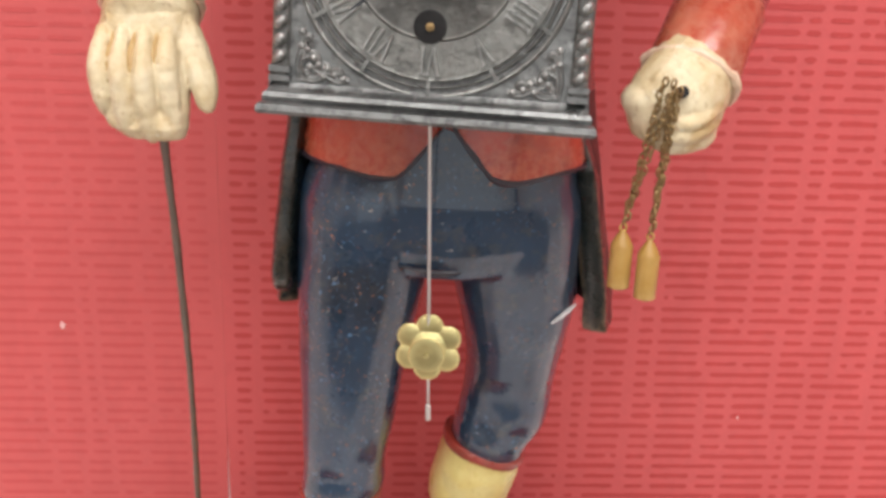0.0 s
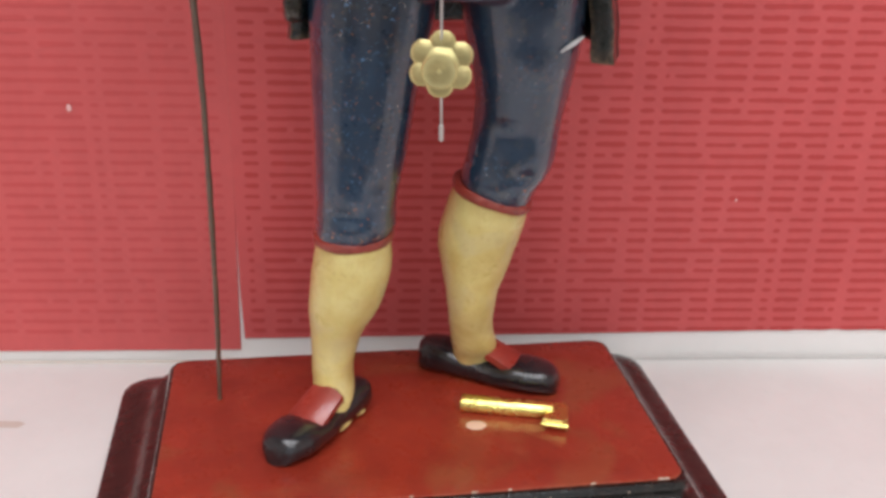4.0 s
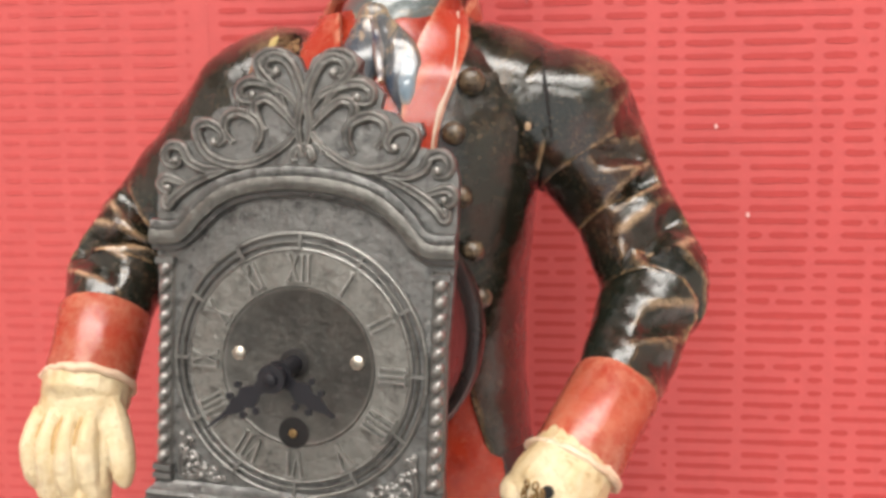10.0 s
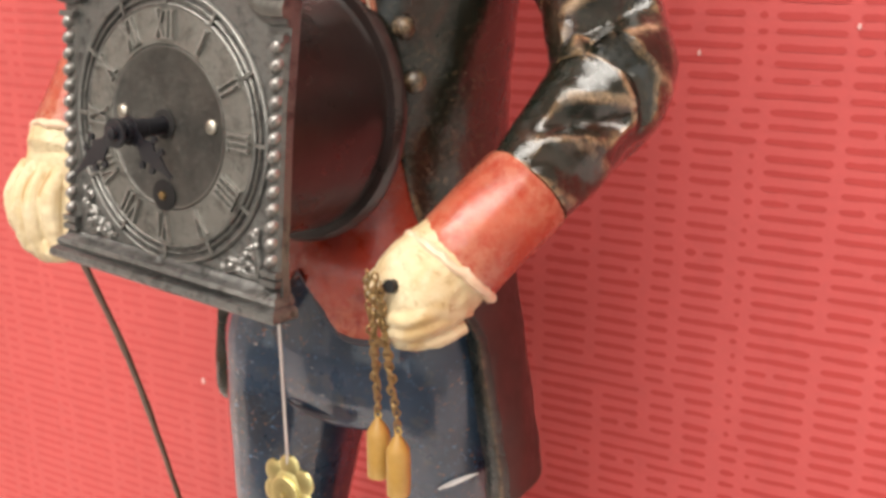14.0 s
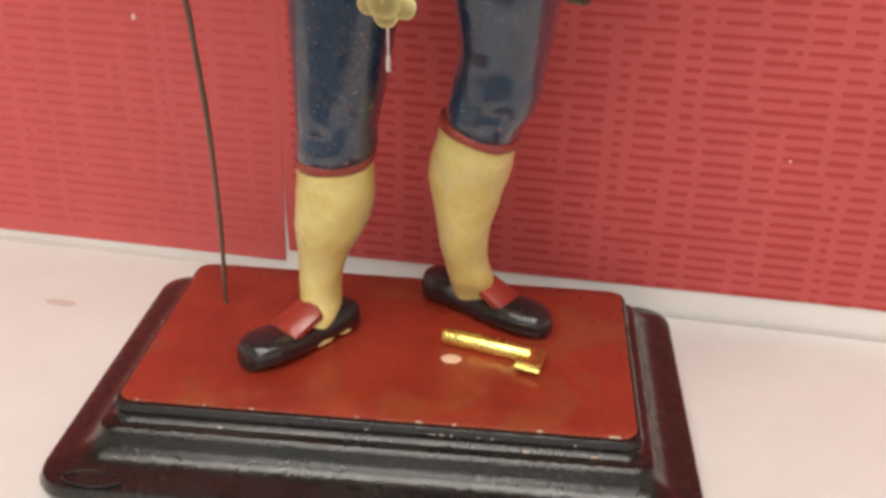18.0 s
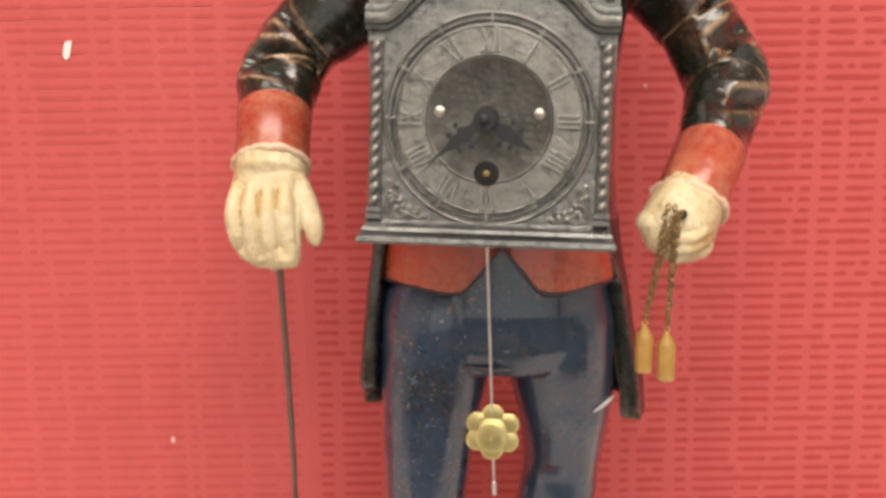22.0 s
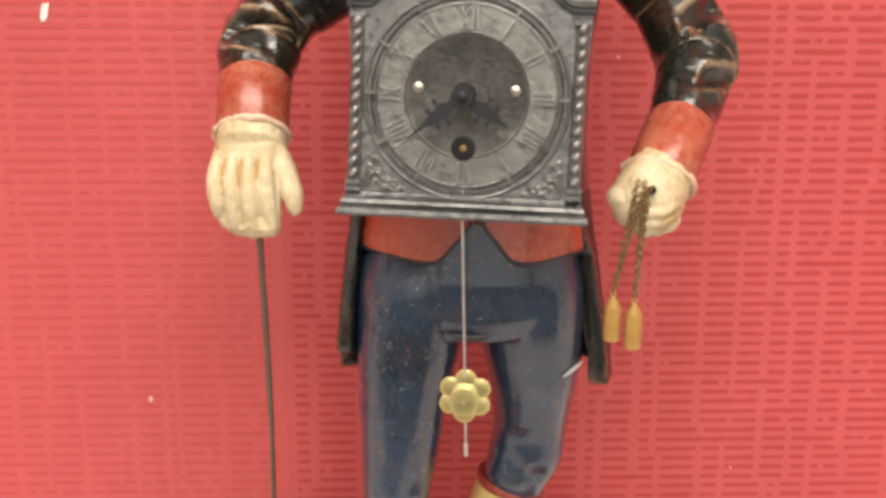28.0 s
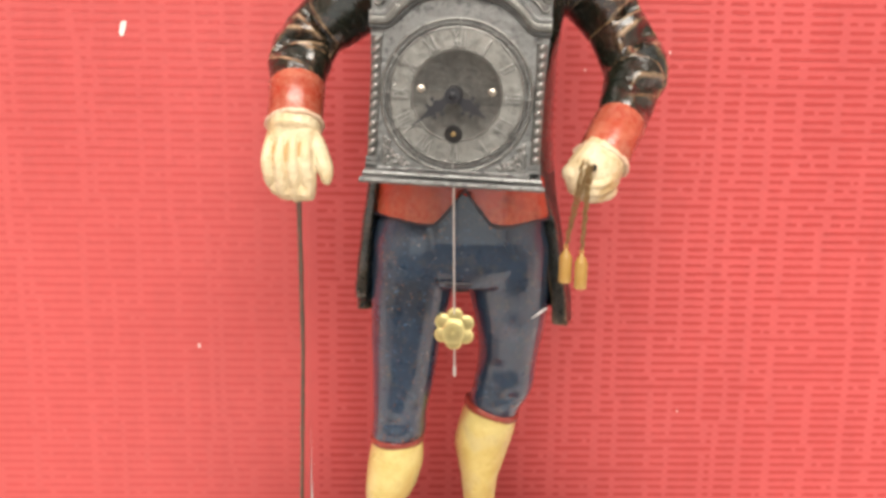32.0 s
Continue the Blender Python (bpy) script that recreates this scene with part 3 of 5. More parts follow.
def shelf_mark(x, y, rx, ry, seed, material, label):
    bm = bmesh.new()
    ring = []
    for j in range(14):
        t = 2 * math.pi * j / 14
        k = 1 + 0.5 * noise.noise((math.cos(t) * 2, math.sin(t) * 2, seed))
        ring.append(Vector((x + math.cos(t) * rx * k, y + math.sin(t) * ry * k, 0.0003)))
    bm.faces.new([bm.verts.new(p) for p in ring])
    return part("stain", bm, material, shelf, label)


# the gap and groove along the wall are drawn as thin raised lines
for x0, x1, y, h, key in ((-1.95, SEAM - 0.004, -0.0042, 0.0014, "stain"), (0.02, 1.95, -0.0036, 0.0011, "joint")):
    bm = bmesh.new()
    tube(bm, [(x0 + (x1 - x0) * k / 60, y + 0.0012 * noise.noise((k * 0.7, y * 900, 2.0)), 0.0004, 0.0012, h) for k in range(61)], 0, 6, (0, 0, 1))
    part("joint", bm, M[key], shelf, "thin uneven line drawn along the joint of shelf and wall")
shelf_mark(-0.241, -0.077, 0.011, 0.004, 4.0, M["stain"], "small brown stain on the shelf")
shelf_mark(-0.305, -0.11, 0.004, 0.002, 9.0, M["stain"], "small brown stain on the shelf")

# ---- plinth of the figure ----
plinth = empty("plinth", -0.004, -0.135, 0.0, 5.3, "stepped black varnished wooden plinth with a red painted top", "base")


def rounded(hx, hy, r, z, n=6):
    out = []
    for cx, cy, a0 in ((hx - r, hy - r, 0), (-hx + r, hy - r, 90), (-hx + r, -hy + r, 180), (hx - r, -hy + r, 270)):
        for i in range(n):
            t = radians(a0 + 90 * i / (n - 1))
            out.append(Vector((cx + r * math.cos(t), cy + r * math.sin(t), z)))
    return out


bm = bmesh.new()
HX, HY = 0.129, 0.0715
profile = [(0.033, 0.0), (0.0355, 0.003), (0.0362, 0.0075), (0.0345, 0.0118), (0.030, 0.0138), (0.024, 0.0145), (0.019, 0.0160), (0.0145, 0.0190),
           (0.0118, 0.0235), (0.0108, 0.0262), (0.0098, 0.0288), (0.0078, 0.0300), (0.0052, 0.0306), (0.0030, 0.0318), (0.0022, 0.0336),
           (0.0034, 0.0358), (0.0034, 0.0382), (0.0020, 0.0402), (-0.004, 0.0404)]
loft(bm, [rounded(HX + o, HY + o, 0.007 + max(0, o) * 0.35, z) for o, z in profile])
roughen(bm, 0.0005, 60)
part("moulding", bm, M["base_black"], plinth, "stepped black varnished moulding")
bm = bmesh.new()
loft(bm, [rounded(HX + o, HY + o, 0.008, z, 8) for o, z in ((0.0, 0.0404), (0.0002, 0.0414), (-0.0008, 0.042), (-0.02, 0.0421), (-0.06, 0.0421))])
part("top", bm, M["base_red"], plinth, "dull red painted top, scuffed")
rnd = random.Random(5)
for i in range(46):
    u, f = rnd.uniform(-0.97, 0.97), rnd.random()
    o, z = ((0.0362, 0.0085) if f < 0.40 else (0.0040, 0.0311) if f < 0.68 else (0.0034, 0.0372) if f < 0.8 else (0.0002, 0.0414))
    z += rnd.uniform(-0.0009, 0.0009) if z < 0.03 else 0.0
    bm = bmesh.new()
    ball(bm, (u * (HX - 0.006), -HY - o + 0.0003, z), rnd.choice((0.0005, 0.0007, 0.0010, 0.0016, 0.0024)), 0.0006, rnd.uniform(0.0003, 0.0007), 0, 8, 5)
    part("paint_chip", bm, M["scarf_edge"], plinth)
bm = bmesh.new()
ball(bm, (0.0338, -0.0152, 0.0419), 0.0062, 0.0048, 0.0006, 0, 12, 6)
part("paint_chip", bm, M["frill"], plinth, "pale chip in the red paint")

bm = bmesh.new()
ring = [(-0.134 + math.cos(t) * 0.0145, -0.1005 + math.sin(t) * 0.0050, 0.0143 + 0.0006 * math.sin(t), 0.0007) for t in [2 * math.pi * k / 28 for k in range(29)]]
tube(bm, ring, 0, 6, (0, 0, 1))
part("ring_mark", bm, M["base_black"], plinth, "raised oval ring in the varnish")

# ---- key ----
key = empty("clock_key", 0.024, -0.131, 0.042, -10.5, "polished brass winding key lying on the red plinth", "key")
bm = bmesh.new()
lathe(bm, (0, 0, 0.0042), (1, 0, 0), [(0.0022, 0.0), (0.0044, 0.0002), (0.0047, 0.001), (0.0047, 0.0485), (0.0040, 0.0500)], 20)
part("barrel", bm, M["gold"], key, "round polished brass barrel")
bm = bmesh.new()
loft(bm, [[Vector((x, y * s, z)) for x, y in ((0.0450, -0.0115), (0.0555, -0.0125), (0.058, -0.010), (0.058, 0.003), (0.0555, 0.006), (0.048, 0.005))]
          for s, z in ((0.96, 0.0026), (1, 0.0034), (1, 0.0052), (0.96, 0.006))])
part("bow", bm, M["brass"], key, "flat brass grip")
bm = bmesh.new()
lathe(bm, (0.0440, -0.0122, 0.0034), (1, -0.06, 0), [(0.0006, 0), (0.0017, 0.0006), (0.0017, 0.0145), (0.0008, 0.015)], 12)
part("pin", bm, M["gold"], key)

# ---- cane ----
bm = bmesh.new()
cane_line = curve([(-0.0965, -0.2005, 0.352), (-0.0971, -0.1910, 0.332), (-0.0990, -0.1670, 0.273), (-0.1006, -0.1480, 0.213), (-0.1033, -0.1315, 0.156),
                   (-0.1050, -0.1235, 0.110), (-0.1063, -0.1195, 0.075), (-0.1075, -0.1185, 0.041)], 8)
tube(bm, [(*p, 0.0017 - 0.0004 * i / len(cane_line)) for i, p in enumerate(cane_line)], 0, 10)
roughen(bm, 0.0004, 150)
tagged(link_mesh("walking_stick", bm, M["cane"]), "thin curved brown wooden walking stick standing on the plinth", "walking stick")

# ---- carved figure: one mesh ----
FIG = ["coat", "vest", "lapel", "breeches", "stocking", "band", "shoe", "glove", "skin", "lips", "hair", "hat", "hat_under", "scarf", "scarf_dark",
       "scarf_edge", "strap", "button", "scrape", "tail_side", "hole", "ochre", "groove", "frill", "scarf_pale", "coat_plain", "ridge", "tongue", "scarf_fold"]
I = {k: i for i, k in enumerate(FIG)}
YAW = -7.0
fig = bmesh.new()
fig.verts.layers.float.new("wear")


def table(rows, z):
    """Values between the rows of (z, ...)."""
    zs = [r[0] for r in rows]
    return [float(np.interp(z, zs, [r[k] for r in rows])) for k in range(1, len(rows[0]))]


TORSO = [(0.300, 0.0115, -0.130, 0.0610, 0.0420), (0.335, 0.0120, -0.130, 0.0585, 0.0430), (0.370, 0.0120, -0.130, 0.0545, 0.0425),
         (0.410, 0.0120, -0.130, 0.0555, 0.0425), (0.450, 0.0130, -0.130, 0.0590, 0.0430), (0.480, 0.0150, -0.129, 0.0580, 0.0410),
         (0.500, 0.0165, -0.127, 0.0480, 0.0360), (0.513, 0.0175, -0.125, 0.0360, 0.0290), (0.525, 0.0180, -0.124, 0.0240, 0.0230)]


def torso_ring(z, grow=0.0, n=120):
    cx, cy, a, b = table(TORSO, z)
    return oval((cx, cy, z), a + min(grow, 0.003), b + grow, YAW, n, 2.3)


def torso_front(x, z, grow=0.0):
    """The y of the body's front at x."""
    cx, cy, a, b = table(TORSO, z)
    a, b = a + grow, b + grow
    u = min(abs((x - cx) / a), 0.985)
    return cy - b * (1 - u ** 2.3) ** (1 / 2.3) - (x - cx) * math.tan(radians(-YAW))


# waistcoat, with two lappets and a notch at the waist
rings = []
for k, z in enumerate([0.312, 0.3165] + list(np.linspace(0.337, 0.525, 26))):
    ring = torso_ring(z, -0.001 if k == 0 else 0.0085 if z < 0.325 else 0.0065 if z < 0.345 else 0.002)
    if k < 2:
        for p in ring:
            if p.y < -0.13:
                d = abs(p.x - 0.010)
                low = 0.3165 + max(0.0, 0.0195 - d) ** 1.15 * 2.1 - 0.0025 * math.exp(-((d - 0.028) / 0.012) ** 2)
                p.z = low + 0.0016 if k == 0 else low
    rings.append(ring)
loft(fig, rings, I["vest"])
hem = [p for p in rings[1] if p.y < -0.145]
hem.sort(key=lambda p: p.x)
tube(fig, [(p.x, p.y + 0.0012, p.z - 0.0010, 0.0012) for p in hem], I["lips"], 6, (0, -1, 0.3))

# coat: shell open at the front, turning into two tails
COAT = [(0.250, -0.0710, 0.0930), (0.300, -0.0620, 0.0815), (0.322, -0.0525, 0.0730), (0.335, -0.0440, 0.0670), (0.370, -0.0370, 0.0580),
        (0.413, -0.0290, 0.0500), (0.450, -0.0190, 0.0405), (0.477, -0.0150, 0.0395), (0.500, -0.0170, 0.0455), (0.525, -0.0100, 0.0470)]
FLARE = [(0.246, 0.0140, -0.126, 0.0780, 0.0450), (0.300, 0.0120, -0.128, 0.0700, 0.0460), (0.335, 0.0120, -0.129, 0.0640, 0.0465),
         (0.370, 0.0120, -0.130, 0.0600, 0.0465), (0.410, 0.0120, -0.130, 0.0605, 0.0465), (0.450, 0.0130, -0.130, 0.0640, 0.0476),
         (0.480, 0.0160, -0.129, 0.0660, 0.0428), (0.498, 0.0180, -0.128, 0.0590, 0.0368), (0.510, 0.0185, -0.126, 0.0440, 0.0340),
         (0.522, 0.0185, -0.124, 0.0330, 0.0275)]


def coat_ring(z, shrink, n=90):
    cx, cy, a, b = table(FLARE, z)
    a, b = a - shrink, b - shrink
    xl, xr = table(COAT, z)
    out = []
    e = 2.2

    def ang(x):
        u = min(abs(x - cx) / (a + shrink), 0.955)
        return math.copysign(math.asin(u ** (e / 2)), x - cx)
    t0, t1 = ang(xr), 2 * math.pi + ang(xl)
    c, s = math.cos(radians(YAW)), math.sin(radians(YAW))
    for i in range(n):
        t = t0 + (t1 - t0) * i / (n - 1)
        x = a * math.copysign(abs(math.sin(t)) ** (2 / e), math.sin(t))
        y = -b * math.copysign(abs(math.cos(t)) ** (2 / e), math.cos(t))
        zz = z - ((0.003 * abs(x) / a + 0.006 * math.exp(-(t - t0) / 0.22)) if z < 0.252 else 0)
        out.append(Vector((cx + x * c - y * s, cy + x * s + y * c, zz)))
    return out


zs = list(np.linspace(0.246, 0.522, 70))
outer, inner = [coat_ring(z, 0.0) for z in zs], [coat_ring(z, 0.0105 if z < 0.33 else 0.004) for z in zs]
wrap = []
for o, i in zip(outer, inner):
    lip = [o[-1].lerp(i[-1], k / 5) + Vector((0, -0.0012 * math.sin(math.pi * k / 5), 0)) for k in range(1, 5)]
    lip2 = [i[0].lerp(o[0], k / 5) + Vector((0, -0.0012 * math.sin(math.pi * k / 5), 0)) for k in range(1, 5)]
    wrap.append(o + lip + i[::-1] + lip2)
loft(fig, wrap, lambda i, j: I["coat"] if zs[i] > 0.345 else I["tail_side"] if 2 <= j <= 87 else I["coat_plain"])

# broad coat tail beside the leg
rings = []
for z, x0, x1, y0 in curve([(0.352, -0.0520, -0.0450, -0.1500), (0.330, -0.0568, -0.0475, -0.1505), (0.300, -0.0612, -0.0505, -0.1510), (0.275, -0.0638, -0.0525, -0.1512),
                            (0.260, -0.0648, -0.0535, -0.1500), (0.254, -0.0640, -0.0540, -0.1475), (0.2525, -0.0610, -0.0560, -0.1440)], 5):
    ring = []
    for k in range(28):
        t = 2 * math.pi * k / 28
        u, v = math.copysign(abs(math.cos(t)) ** 0.6, math.cos(t)), math.copysign(abs(math.sin(t)) ** 0.45, math.sin(t))
        y = (y0 - 0.095) / 2 + v * (y0 + 0.095) / 2
        ring.append(Vector(((x0 + x1) / 2 + u * (x1 - x0) / 2 + 0.004 * (y - y0) / 0.05, y, z)))
    rings.append(ring)
loft(fig, rings, I["coat_plain"])

# breeches
whole, fig = fig, bmesh.new()
PELVIS = [(0.266, 0.0115, -0.131, 0.030, 0.030), (0.2675, 0.0115, -0.131, 0.046, 0.0365), (0.280, 0.0110, -0.131, 0.0590, 0.0400),
          (0.300, 0.0110, -0.131, 0.0610, 0.0425), (0.318, 0.0115, -0.130, 0.0585, 0.0420), (0.345, 0.0120, -0.130, 0.0540, 0.0400)]
loft(fig, [oval((cx, cy, z), a, b, YAW, 36, 2.3) for z, cx, cy, a, b in PELVIS], I["breeches"])


def leg(rows, hem, bulge):
    pts = curve(rows, 5)
    n = 28
    rings = []
    for z, cx, cy, a, b in pts:
        ring = oval((cx, cy, z), a, b, YAW, n, 2.25)
        for p in ring:
            p.z += hem * (p.x - cx) / 0.02 * max(0.0, min(1.0, (0.2 - z) / 0.04))
        rings.append(ring)
    vs = loft(fig, rings, I["breeches"])
    return vs


leg([(0.335, -0.0150, -0.130, 0.0240, 0.032), (0.315, -0.0175, -0.131, 0.0285, 0.0365), (0.298, -0.0195, -0.132, 0.0315, 0.0400), (0.275, -0.0222, -0.133, 0.0302, 0.0385), (0.250, -0.0245, -0.135, 0.0282, 0.035),
     (0.230, -0.0266, -0.137, 0.0254, 0.032), (0.190, -0.0294, -0.139, 0.0216, 0.027), (0.166, -0.0315, -0.140, 0.0192, 0.0245),
     (0.156, -0.0320, -0.1395, 0.0196, 0.0235), (0.151, -0.0325, -0.139, 0.0188, 0.0225)], 0.0008, 1)
leg([(0.335, 0.0380, -0.130, 0.0240, 0.032), (0.315, 0.0405, -0.130, 0.0285, 0.0365), (0.298, 0.0425, -0.130, 0.0315, 0.0400), (0.275, 0.0448, -0.129, 0.0305, 0.0385), (0.250, 0.0472, -0.126, 0.0284, 0.035),
     (0.230, 0.0484, -0.125, 0.0246, 0.031), (0.205, 0.0473, -0.122, 0.0218, 0.026), (0.184, 0.0446, -0.121, 0.0214, 0.0255),
     (0.172, 0.0400, -0.120, 0.0192, 0.0245), (0.165, 0.0385, -0.119, 0.0180, 0.0230)], -0.006, 1)
ball(fig, (0.0545, -0.1230, 0.1790), 0.0070, 0.0085, 0.0080, I["breeches"], 16, 10)
fig = melt(fig, whole, 0.0012, 3, I["breeches"])
fig.normal_update()
for v in fig.verts:
    if 0.155 < v.co.z < 0.21 and v.co.y < -0.135 and abs(v.co.x) < 0.075:
        for cx, cz, rx, rz, depth in ((-0.036, 0.166, 0.010, 0.006, 0.0022), (-0.022, 0.175, 0.006, 0.008, 0.0016), (0.034, 0.186, 0.008, 0.010, 0.0026), (0.050, 0.180, 0.006, 0.005, 0.0020),
                                      (0.038, 0.201, 0.006, 0.008, 0.0014)):
            v.co -= v.normal * depth * math.exp(-((v.co.x - cx) / rx) ** 2 - ((v.co.z - cz) / rz) ** 2)
# the darkness of the crotch fold is put into a thin black tube
tube(fig, curve([(-0.0100, -0.1668, 0.2735, 0.0002), (0.0000, -0.1690, 0.2722, 0.0011), (0.0110, -0.1690, 0.2712, 0.0016), (0.0220, -0.1672, 0.2722, 0.0012), (0.0310, -0.1650, 0.2740, 0.0002)], 6), I["lips"], 8)


def stocking(rows, tilt, band_z):
    pts = curve(rows, 5)
    rings = []
    for z, cx, cy, a, b in pts:
        ring = oval((cx, cy, z), a, b, YAW, 24, 2.1)
        for p in ring:
            p.z += tilt * (p.x - cx) / 0.02 * max(0.0, min(1.0, (z - band_z + 0.03) / 0.03))
        rings.append(ring)
    loft(fig, rings, lambda i, j: I["band"] if pts[i][0] > band_z else I["stocking"])


stocking([(0.0440, -0.0430, -0.139, 0.0095, 0.017), (0.056, -0.0440, -0.137, 0.0106, 0.016), (0.066, -0.0445, -0.1345, 0.0106, 0.0135),
          (0.078, -0.0440, -0.133, 0.0112, 0.0145), (0.092, -0.0425, -0.132, 0.0135, 0.017), (0.107, -0.0385, -0.133, 0.0175, 0.0205),
          (0.124, -0.0350, -0.135, 0.0200, 0.0230), (0.140, -0.0335, -0.138, 0.0192, 0.0220), (0.1465, -0.0332, -0.139, 0.0190, 0.0215),
          (0.148, -0.0332, -0.139, 0.0199, 0.0226), (0.1515, -0.0330, -0.139, 0.0199, 0.0228), (0.1525, -0.0330, -0.139, 0.018, 0.021)], 0.0008, 0.1468)
stocking([(0.0450, 0.0320, -0.0935, 0.0090, 0.0080), (0.058, 0.0335, -0.0960, 0.0115, 0.0095), (0.068, 0.0330, -0.0995, 0.0125, 0.0120),
          (0.083, 0.0305, -0.1045, 0.0120, 0.0140), (0.100, 0.0295, -0.109, 0.0136, 0.0170), (0.118, 0.0302, -0.110, 0.0172, 0.0200),
          (0.136, 0.0312, -0.112, 0.0207, 0.0230), (0.152, 0.0345, -0.116, 0.0202, 0.0225), (0.1605, 0.0362, -0.1185, 0.0193, 0.0215),
          (0.162, 0.0366, -0.119, 0.0203, 0.0228), (0.166, 0.0370, -0.119, 0.0203, 0.0228), (0.167, 0.0370, -0.119, 0.018, 0.021)], -0.006, 0.1608)


def shoe(heel, tip, rows, tongue):
    """A low black shoe from heel to tip on the plinth's top. rows: way along, half-width, height."""
    h, d = Vector((*heel, 0.0421)), Vector((tip[0] - heel[0], tip[1] - heel[1], 0))
    length = d.length
    d.normalize()
    s = Vector((-d.y, d.x, 0))
    rings = []
    for t, w, hh in curve(rows, 4):
        ring = []
        for j in range(18):
            a = 2 * math.pi * j / 18
            u = math.copysign(abs(math.cos(a)) ** (2 / 2.6), math.cos(a))
            v = math.copysign(abs(math.sin(a)) ** (2 / 2.6), math.sin(a))
            ring.append(h + d * (t * length) + s * (w * u) + Vector((0, 0, hh / 2 * (1 + v))))
        rings.append(ring)
    loft(fig, rings, I["shoe"])
    t0, t1, w0, w1, h0, h1 = tongue
    prof = []
    for t, w, hh in ((t0, w0, h0), (t0 + 0.02, w0, h0 + 0.001), (t1 - 0.03, w1, h1 + 0.0005), (t1, w1, h1 - 0.003)):
        prof.append([h + d * (t * length) + s * (w * u) + Vector((0, 0, hh + v)) for u, v in
                     ((-1, -0.006), (-1, -0.0018), (-0.55, 0.001), (0, 0.0016), (0.55, 0.001), (1, -0.0018), (1, -0.006))])
    loft(fig, prof, I["tongue"])


shoe((-0.0295, -0.1215), (-0.0725, -0.1815), [(0.0, 0.004, 0.014), (0.05, 0.0095, 0.0175), (0.2, 0.0112, 0.0170), (0.4, 0.0112, 0.0140), (0.58, 0.0132, 0.0135),
     (0.76, 0.0144, 0.0165), (0.9, 0.0118, 0.0162), (0.97, 0.0086, 0.0135), (1.0, 0.0045, 0.008)], (0.40, 0.68, 0.0098, 0.0108, 0.0225, 0.0155))
shoe((0.0040, -0.0800), (0.0800, -0.1145), [(0.0, 0.004, 0.014), (0.04, 0.0095, 0.0185), (0.2, 0.0115, 0.0190), (0.4, 0.0115, 0.0150), (0.58, 0.0132, 0.0140),
     (0.76, 0.0138, 0.0168), (0.9, 0.0112, 0.0158), (0.97, 0.0080, 0.0130), (1.0, 0.0042, 0.008)], (0.48, 0.74, 0.0095, 0.0105, 0.0225, 0.0150))
ball(fig, (-0.0325, -0.1385, 0.0455), 0.0060, 0.0030, 0.0022, I["stocking"], 10, 6, 35)

# yoke over the shoulders
tube(fig, curve([(0.026, -0.123, 0.504, 0.021, 0.027), (0.045, -0.124, 0.5000, 0.0230, 0.0295), (0.062, -0.125, 0.4920, 0.0270, 0.0325), (0.080, -0.126, 0.4838, 0.0262, 0.0305)], 5), I["coat"], 36)
tube(fig, curve([(0.008, -0.126, 0.503, 0.021, 0.027), (-0.008, -0.127, 0.497, 0.0225, 0.0305), (-0.026, -0.128, 0.4885, 0.0270, 0.033), (-0.034, -0.129, 0.4855, 0.028, 0.033)], 5), I["coat"], 36)

# sleeves with carved folds


def along(stations, share):
    """The station at a share of the way, straight between the given ones."""
    p = [np.array(q) for q in stations]
    d = np.cumsum([0] + [np.linalg.norm(b[:3] - a[:3]) for a, b in zip(p, p[1:])])
    return [float(np.interp(share * d[-1], d, [q[k] for q in p])) for k in range(5)]


# way along the sleeve, angle from the outer side to the front, half-length, half-width, depth, slant
NOTCHES_EAST = [(0.330, 30, 0.050, 30, 0.12, 0.030), (0.405, 62, 0.034, 28, 0.15, -0.020), (0.495, 66, 0.029, 36, 0.27, 0.020), (0.620, 60, 0.055, 48, 0.42, 0.028),
                (0.722, 66, 0.038, 46, 0.36, -0.040), (0.850, 74, 0.050, 36, 0.30, 0.050), (0.810, 8, 0.085, 32, 0.15, 0.0), (0.945, 52, 0.050, 44, 0.13, 0.02)]
NOTCHES_WEST = [(0.690, 92, 0.042, 54, 0.24, 0.030), (0.790, 88, 0.050, 54, 0.38, -0.035),
                (0.885, 78, 0.048, 46, 0.28, 0.040), (0.800, 12, 0.080, 30, 0.15, 0.0)]


